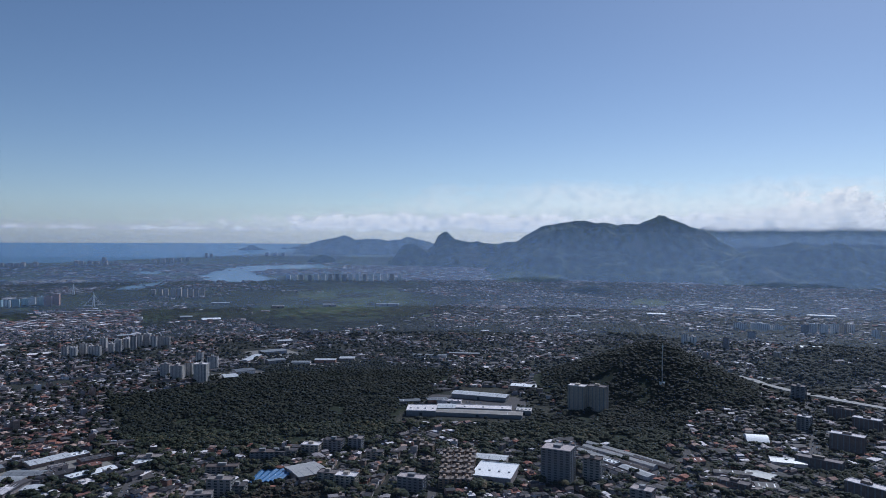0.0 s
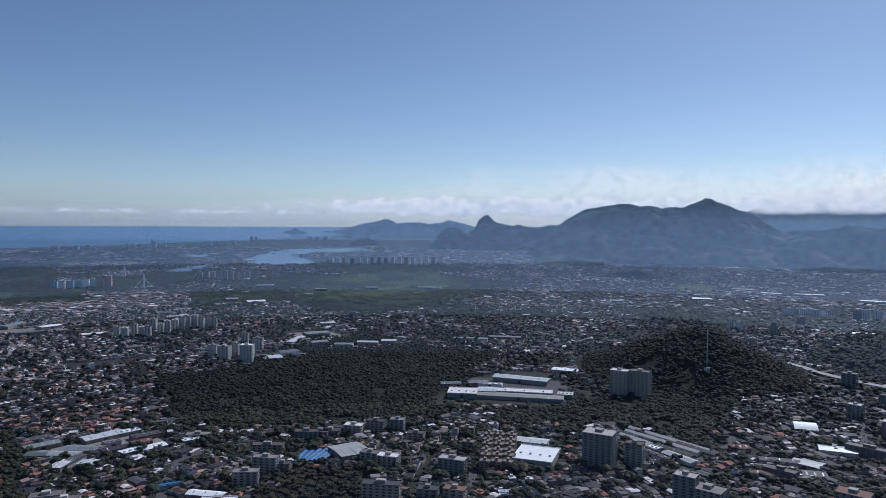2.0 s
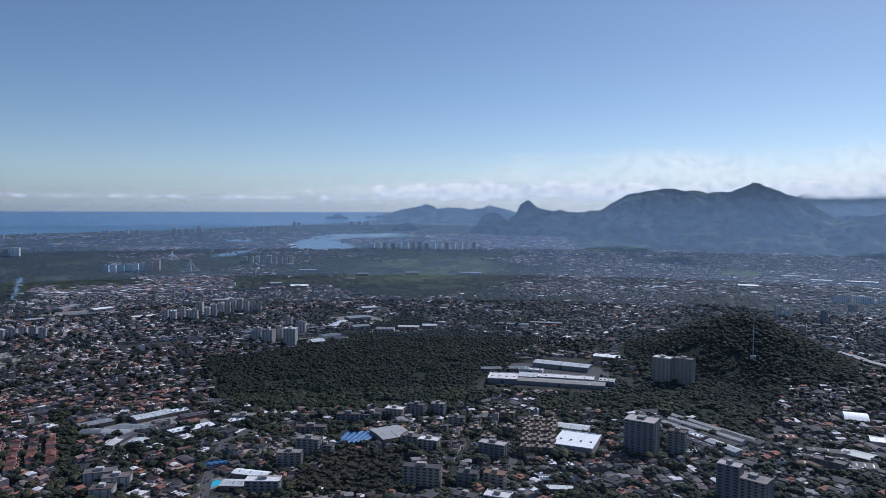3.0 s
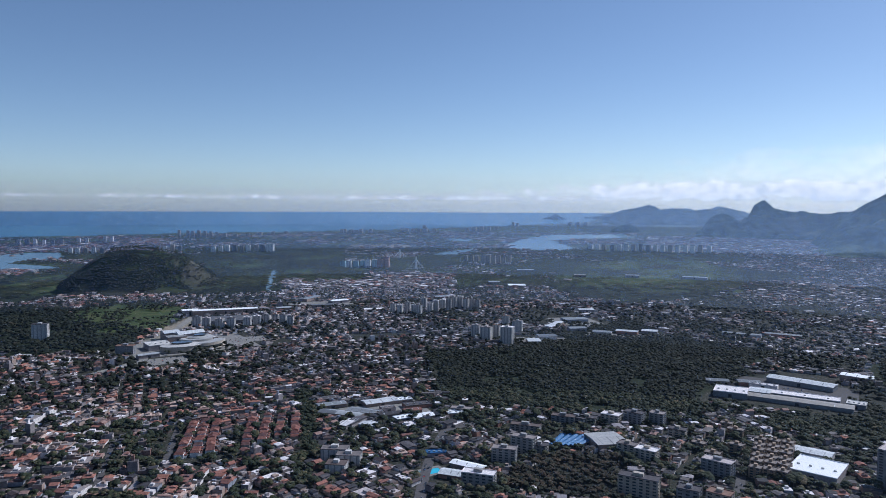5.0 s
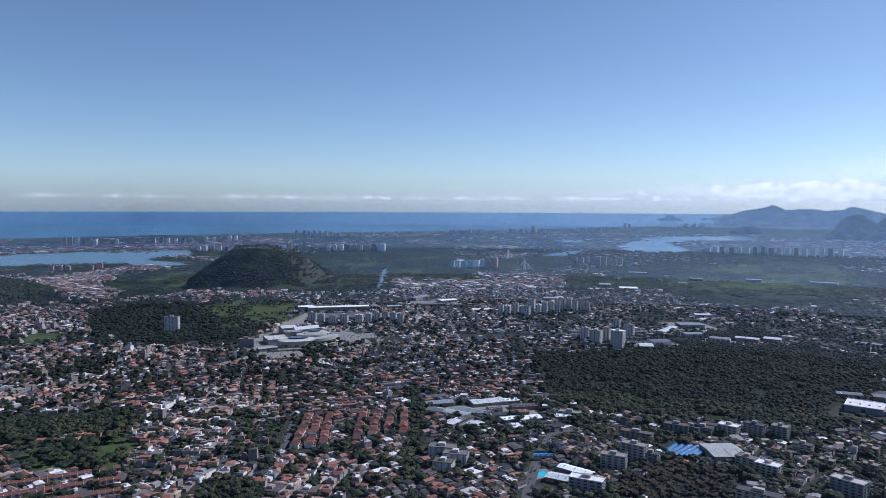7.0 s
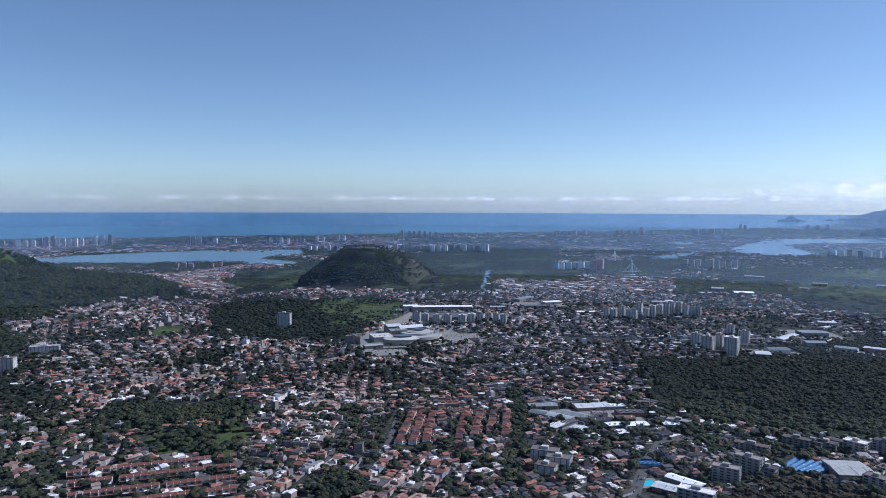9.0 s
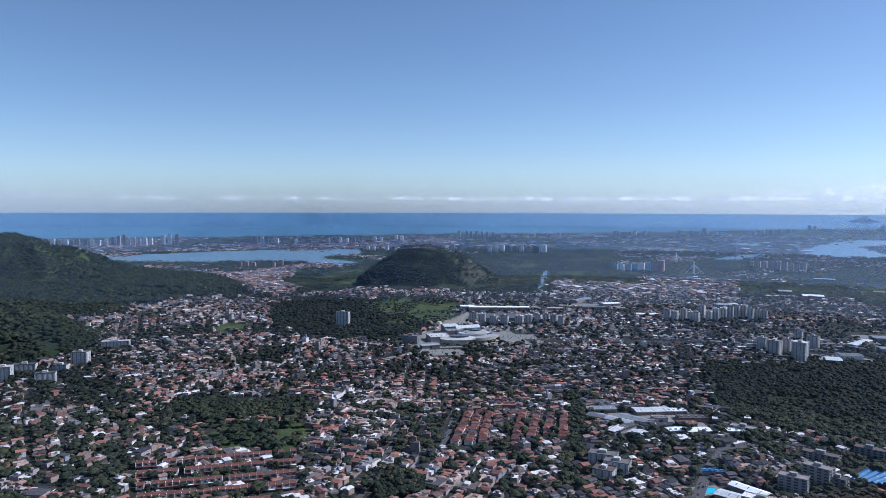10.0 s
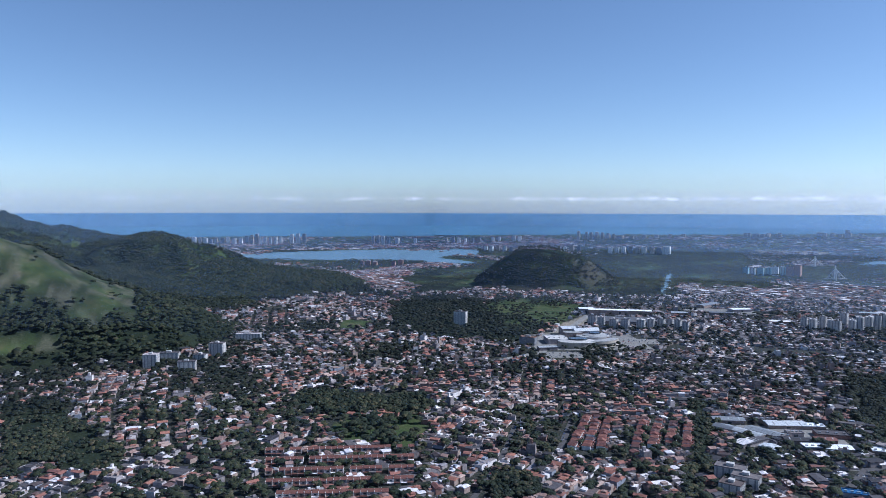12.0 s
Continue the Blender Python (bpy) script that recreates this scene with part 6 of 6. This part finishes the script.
villas, placed = [row_villa(k) for k in range(3)], [False] * 3
for b0, r0, b1, r1 in VILLA_ROWS:
    (x0, y0), (x1, y1) = polar(b0, r0), polar(b1, r1)
    long, turn = math.hypot(x1 - x0, y1 - y0), math.atan2(y1 - y0, x1 - x0)
    for i in range(int(long / 9.2)):
        if rnd.random() < 0.07:
            continue
        f, k = (i + 0.5) * 9.2 / long, rnd.choice((0, 0, 1, 2))
        m = Matrix.Translation((x0 + (x1 - x0) * f + rnd.uniform(-1, 1), y0 + (y1 - y0) * f, rnd.uniform(-0.3, 0.3))) @ Matrix.Rotation(turn + rnd.uniform(-0.04, 0.04), 4, "Z")
        if placed[k]:
            copy_thing(villas[k], m)
        else:
            villas[k].matrix_basis, placed[k] = m, True


# ---- trees ----
def crown(seed, clumps, spread, size, fn=ico):
    rnd2 = np.random.RandomState(seed)
    sh = []
    for i in range(clumps):
        v, f = fn(seed * 31 + i)
        a, q = i * 2.4 + rnd2.rand(), spread * math.sqrt((i + 0.3) / clumps)
        s = size * (0.75 + 0.5 * rnd2.rand())
        c = np.array([q * math.cos(a), q * math.sin(a), 0.66 + 0.24 * rnd2.rand() - 0.28 * q])
        sh.append((v * [s, s, s * 0.75] + c, f, 0))
    return sh


def trunk(slot=1, sides=6):
    v = [(0.035 * math.cos(a) * k, 0.035 * math.sin(a) * k, z0) for z0, k in ((-0.15, 1.3), (0.55, 0.7)) for a in np.linspace(0, 6.2832, sides + 1)[:-1]]
    return v, [(i, (i + 1) % sides, sides + (i + 1) % sides, sides + i) for i in range(sides)], slot


def upper(fn):
    """The clump without the faces that look down."""
    def cut(seed):
        v, f = fn(seed)
        return v, [q for q in f if np.cross(np.array(v[q[1]]) - v[q[0]], np.array(v[q[2]]) - v[q[0]])[2] > -0.12]
    return cut


NEAR_TREES = [triangles(*join(crown(s, 5, 0.38, 0.30, upper(ico)) + [trunk(1, 3)])) for s in (1, 2, 3)]
MID_TREES = [triangles(*join(crown(s, 2, 0.28, 0.40, upper(ico)))) for s in (4, 5, 6)]
FAR_TREES = [triangles(*join(crown(s, 2, 0.30, 0.48, upper(octa)))) for s in (7, 8)]


def thicket(names, spacing, r_lim, seed, edge=0.5, extra=None):
    """Tree places over the given zones, denser where the spacing is small."""
    rr = np.random.RandomState(seed)
    pts = np.array([polar(bb, q) for nm in names for bb, q in ZONES[nm]]) if extra is None else extra
    lo, hi = pts.min(0) - 60, pts.max(0) + 60
    gx, gy = np.meshgrid(np.arange(lo[0], hi[0], spacing), np.arange(lo[1], hi[1], spacing))
    x, y = gx.ravel() + rr.uniform(-0.45, 0.45, gx.size) * spacing, gy.ravel() + rr.uniform(-0.45, 0.45, gx.size) * spacing
    q, bb = np.hypot(x, y), np.degrees(np.arctan2(-x, y))
    m = (q > r_lim[0]) & (q < r_lim[1]) & (bb > -40) & (bb < 96)
    x, y = x[m], y[m]
    return x, y


TREES = []


def add_trees(x, y, size, seed, low=0.7, wide=1.15, tall=0.95):
    rr = np.random.RandomState(seed)
    s = size * (low + rr.rand(len(x)) * (1.25 - low))
    TREES.append(np.stack([x, y, relief(x, y), rr.rand(len(x)) * 6.28, s * wide, s * wide, s * tall * rr.uniform(0.8, 1.15, len(x))], -1))


WATERY = lambda x, y: any_of(WATER, x, y) | (np.hypot(x, y) > coast(np.degrees(np.arctan2(-x, y))) - 60)
for nm in WOODS:
    mean = np.mean([q for _, q in ZONES[nm]])
    gap = 6.3 if mean < 1700 else 12.0
    x, y = thicket([nm], gap, (600, 3600), 3)
    m = any_of([nm], x, y, 0.9) & free(x, y, 1.0) & ~(bald_spur(x, y, relief(x, y)) & (lattice(x, y, 21) > 0.03)) & (fbm(x / 45, y / 45, 6) > 0.29)
    add_trees(x[m], y[m], gap * (1.05 if nm != "woods_block" else 0.8), 5, 0.6, 1.25, 1.0)
# wooded hills
for (b0, b1), (r0, r1), gap in (((54.5, 96), (1380, 3600), 9.0), ((40, 54.5), (2400, 3100), 7.5), ((-24, -8), (1150, 1850), 6.3)):
    corners = np.array([polar(q, s) for q in np.linspace(b0, b1, 8) for s in (r0, r1)])
    x, y = thicket([], gap, (r0, r1), 8, extra=corners)
    bb = np.degrees(np.arctan2(-x, y))
    x, y = x[(bb > b0) & (bb < b1)], y[(bb > b0) & (bb < b1)]
    zz = relief(x, y)
    x, y, zz = x[zz > 6], y[zz > 6], zz[zz > 6]
    bb, q = np.degrees(np.arctan2(-x, y)), np.hypot(x, y)
    luck = np.random.RandomState(2).rand(len(x))
    cliff = bare_cliff(x, y, zz) & (luck > 0.3)
    lee = zz - relief(x * (1 - 25 / q), y * (1 - 25 / q)) < -4.0  # the far slopes are thinly wooded
    m = ~any_of(WOODS, x, y, 0.9) & ~(bald_spur(x, y, zz) & (luck > 0.02)) & ~cliff & free(x, y, 1.0) & ~(lee & (luck > 0.25))
    m &= fbm(x / 60, y / 60, 44) > 0.30
    add_trees(x[m], y[m], gap * 0.95, 9, 0.55, 1.3, 0.9)
# wet scrub far off
for nm in WET:
    x, y = thicket([nm], 26.0, (2000, 6000), 13)
    m = any_of([nm], x, y, 0.5) & free(x, y, 4.0) & ~WATERY(x, y) & (fbm(x / 120, y / 120, 16) > 0.38)
    add_trees(x[m], y[m], 9.0, 14, 0.5, 2.3, 0.7)
x, y = thicket(["grass_a"], 30.0, (2000, 6000), 23)
m = any_of(["grass_a"], x, y) & (fbm(x / 90, y / 90, 26) > 0.5) & ~WATERY(x, y) & free(x, y, 4)
add_trees(x[m], y[m], 7.0, 24, 0.4, 2.2, 0.7)
# scrub on the meadow by the lone block
x, y = thicket(["meadow"], 12.0, (1600, 2600), 33)
m = any_of(["meadow"], x, y, 0.5) & free(x, y, 2) & (fbm(x / 50, y / 50, 36) > 0.47)
add_trees(x[m], y[m], 8.5, 34, 0.4)
# park and palms
x, y = thicket(["park"], 13.0, (600, 1300), 15)
m = any_of(["park"], x, y) & (fbm(x / 30, y / 30, 18) > 0.40) & free(x, y, 2)
add_trees(x[m], y[m], 13.0, 16)
x, y = thicket(["brownpalms"], 10.5, (600, 1300), 25)
m = any_of(["brownpalms"], x, y) & free(x, y, 1)
DRY = len(TREES)
add_trees(x[m], y[m], 9.0, 26)
# yards and streets
yx, yy, pick = YARD[:, 0], YARD[:, 1], YARD[:, 6]
yr = np.hypot(yx, yy)
m = (pick < np.where(yr < 1500, 0.92, np.where(yr < 5000, 0.85, 0.5))) & ~WATERY(yx, yy) & ((yr < 5000) | (np.degrees(np.arctan2(-yx, yy)) > 8))
sway = np.random.RandomState(5).uniform(-1, 1, (len(yx), 2)) * np.where(yr > 1500, 8.0, 3.0)[:, None]
m &= (yr < 2700) | (lattice(yx, yy, 15) < 0.7) | (np.degrees(np.arctan2(-yx, yy)) < 1)
f = m & (yr >= 2200)
add_trees((yx + 2 + sway[:, 0])[f], (yy - 2 + sway[:, 1])[f], 8.5, 27, 0.5, 1.8, 0.75)
m &= yr < 2200
add_trees((yx + 2 + sway[:, 0])[m], (yy - 2 + sway[:, 1])[m], 11.0, 17, 0.45)
m2 = (pick < 0.75) & (yr < 1900) & ~WATERY(yx, yy)
add_trees(yx[m2] - 4, yy[m2] + 4, 8.5, 18, 0.6)
hx, hy = HS[:, 0], HS[:, 1]
m = (lattice(hx, hy, 11) < np.where(np.degrees(np.arctan2(-hx, hy)) > 34, 0.40, 0.60)) & (np.hypot(hx, hy) < 2600)
ox, oy = np.cos(HS[:, 2] + 1.5708) * 8.6, np.sin(HS[:, 2] + 1.5708) * 8.6
add_trees((hx + ox)[m], (hy + oy)[m], 8.5, 19, 0.5)
for cx, cy, rad in CL[: sum(len(v) for v in GROUPS.values())]:
    if math.hypot(cx, cy) < 2000:
        rr = np.random.RandomState(int(abs(cx * 7 + cy)) % 10000)
        a = rr.rand(9) * 6.28
        add_trees(cx + np.cos(a) * (rad + 2), cy + np.sin(a) * (rad + 2), 8.5, int(abs(cx)) % 1000, 0.6)

scatter("palm_grove", NEAR_TREES[0], TREES[DRY], [leaf_dry, bark], "brown-green grove of dry trees and palms", "trees")
TR = np.concatenate(TREES[:DRY] + TREES[DRY + 1:])
tr = np.hypot(TR[:, 0], TR[:, 1])
tb = np.degrees(np.arctan2(-TR[:, 0], TR[:, 1]))
seen = (tr > 610) & (tb > -40) & (tb < 95)
TR, tr = TR[seen], tr[seen]
one = np.zeros(len(TR), bool)
one[np.argsort(tr)[:200]] = True
which = (lattice(TR[:, 0], TR[:, 1], 4) * 6).astype(int)
tb = np.degrees(np.arctan2(-TR[:, 0], TR[:, 1]))
slope = (TR[:, 2] > 8) & (tb > 54)
marsh = (tr > 2700) & (tb > 1) & (TR[:, 2] < 8)
for k in range(3):
    scatter("town_trees", NEAR_TREES[k], TR[(which % 3 == k) & (tr < 1150) & ~one], [leaf, bark], "dense green trees between the houses", "trees", True)
    scatter("wood_trees", MID_TREES[k], TR[(which % 3 == k) & (tr >= 1150) & (tr < 2250) & ~slope], [leaf_wood, bark], "dark green woodland trees", "trees", True)
    scatter("hillside_trees", MID_TREES[k], TR[(which % 3 == k) & (tr >= 1150) & (tr < 2250) & slope], [leaf_hill, bark], "olive green trees and scrub on the hillside", "trees", True)
for k in range(2):
    scatter("far_trees", FAR_TREES[k], TR[(which % 2 == k) & (tr >= 2250) & ~slope & ~marsh], [leaf_wood], "far dark green woods and scrub", "trees", True)
    scatter("far_hillside_trees", FAR_TREES[k], TR[(which % 2 == k) & (tr >= 2250) & slope], [leaf_hill], "far olive green woods on the hills", "trees", True)
    scatter("wetland_scrub", FAR_TREES[k], TR[(which % 2 == k) & (tr >= 2250) & marsh], [leaf_wet], "far green scrub over the wetland", "trees", True)
tree_parts = []
for s in (11, 12, 13, 14):
    v, f, sl = join(crown(s, 22, 0.44, 0.19))
    tv, tf, ts = join([trunk(0), ([(0.02, 0, 0.3), (0.05, 0, 0.3), (0.3, 0.05, 0.62), (0.28, 0.05, 0.64)], [(0, 1, 2, 3)], 0),
                       ([(-0.02, 0, 0.3), (-0.05, 0.02, 0.3), (-0.3, 0.1, 0.6), (-0.27, 0.1, 0.63)], [(0, 1, 2, 3)], 0)])
    tree_parts.append((mesh_of("tree_crown", v, f, [leaf]), mesh_of("tree_trunk", tv, tf, [bark])))
for i in np.nonzero(one)[0]:
    q = TR[i]
    root = thing("tree", Matrix.Translation(q[:3]) @ Matrix.Rotation(q[3], 4, "Z") @ Matrix.Diagonal((q[4], q[5], q[6], 1)), "leafy green street tree with a rounded uneven crown", "tree", "street trees")
    cr, tk = tree_parts[i % 4]
    part("trunk", tk, root)
    part("crown", cr, root)
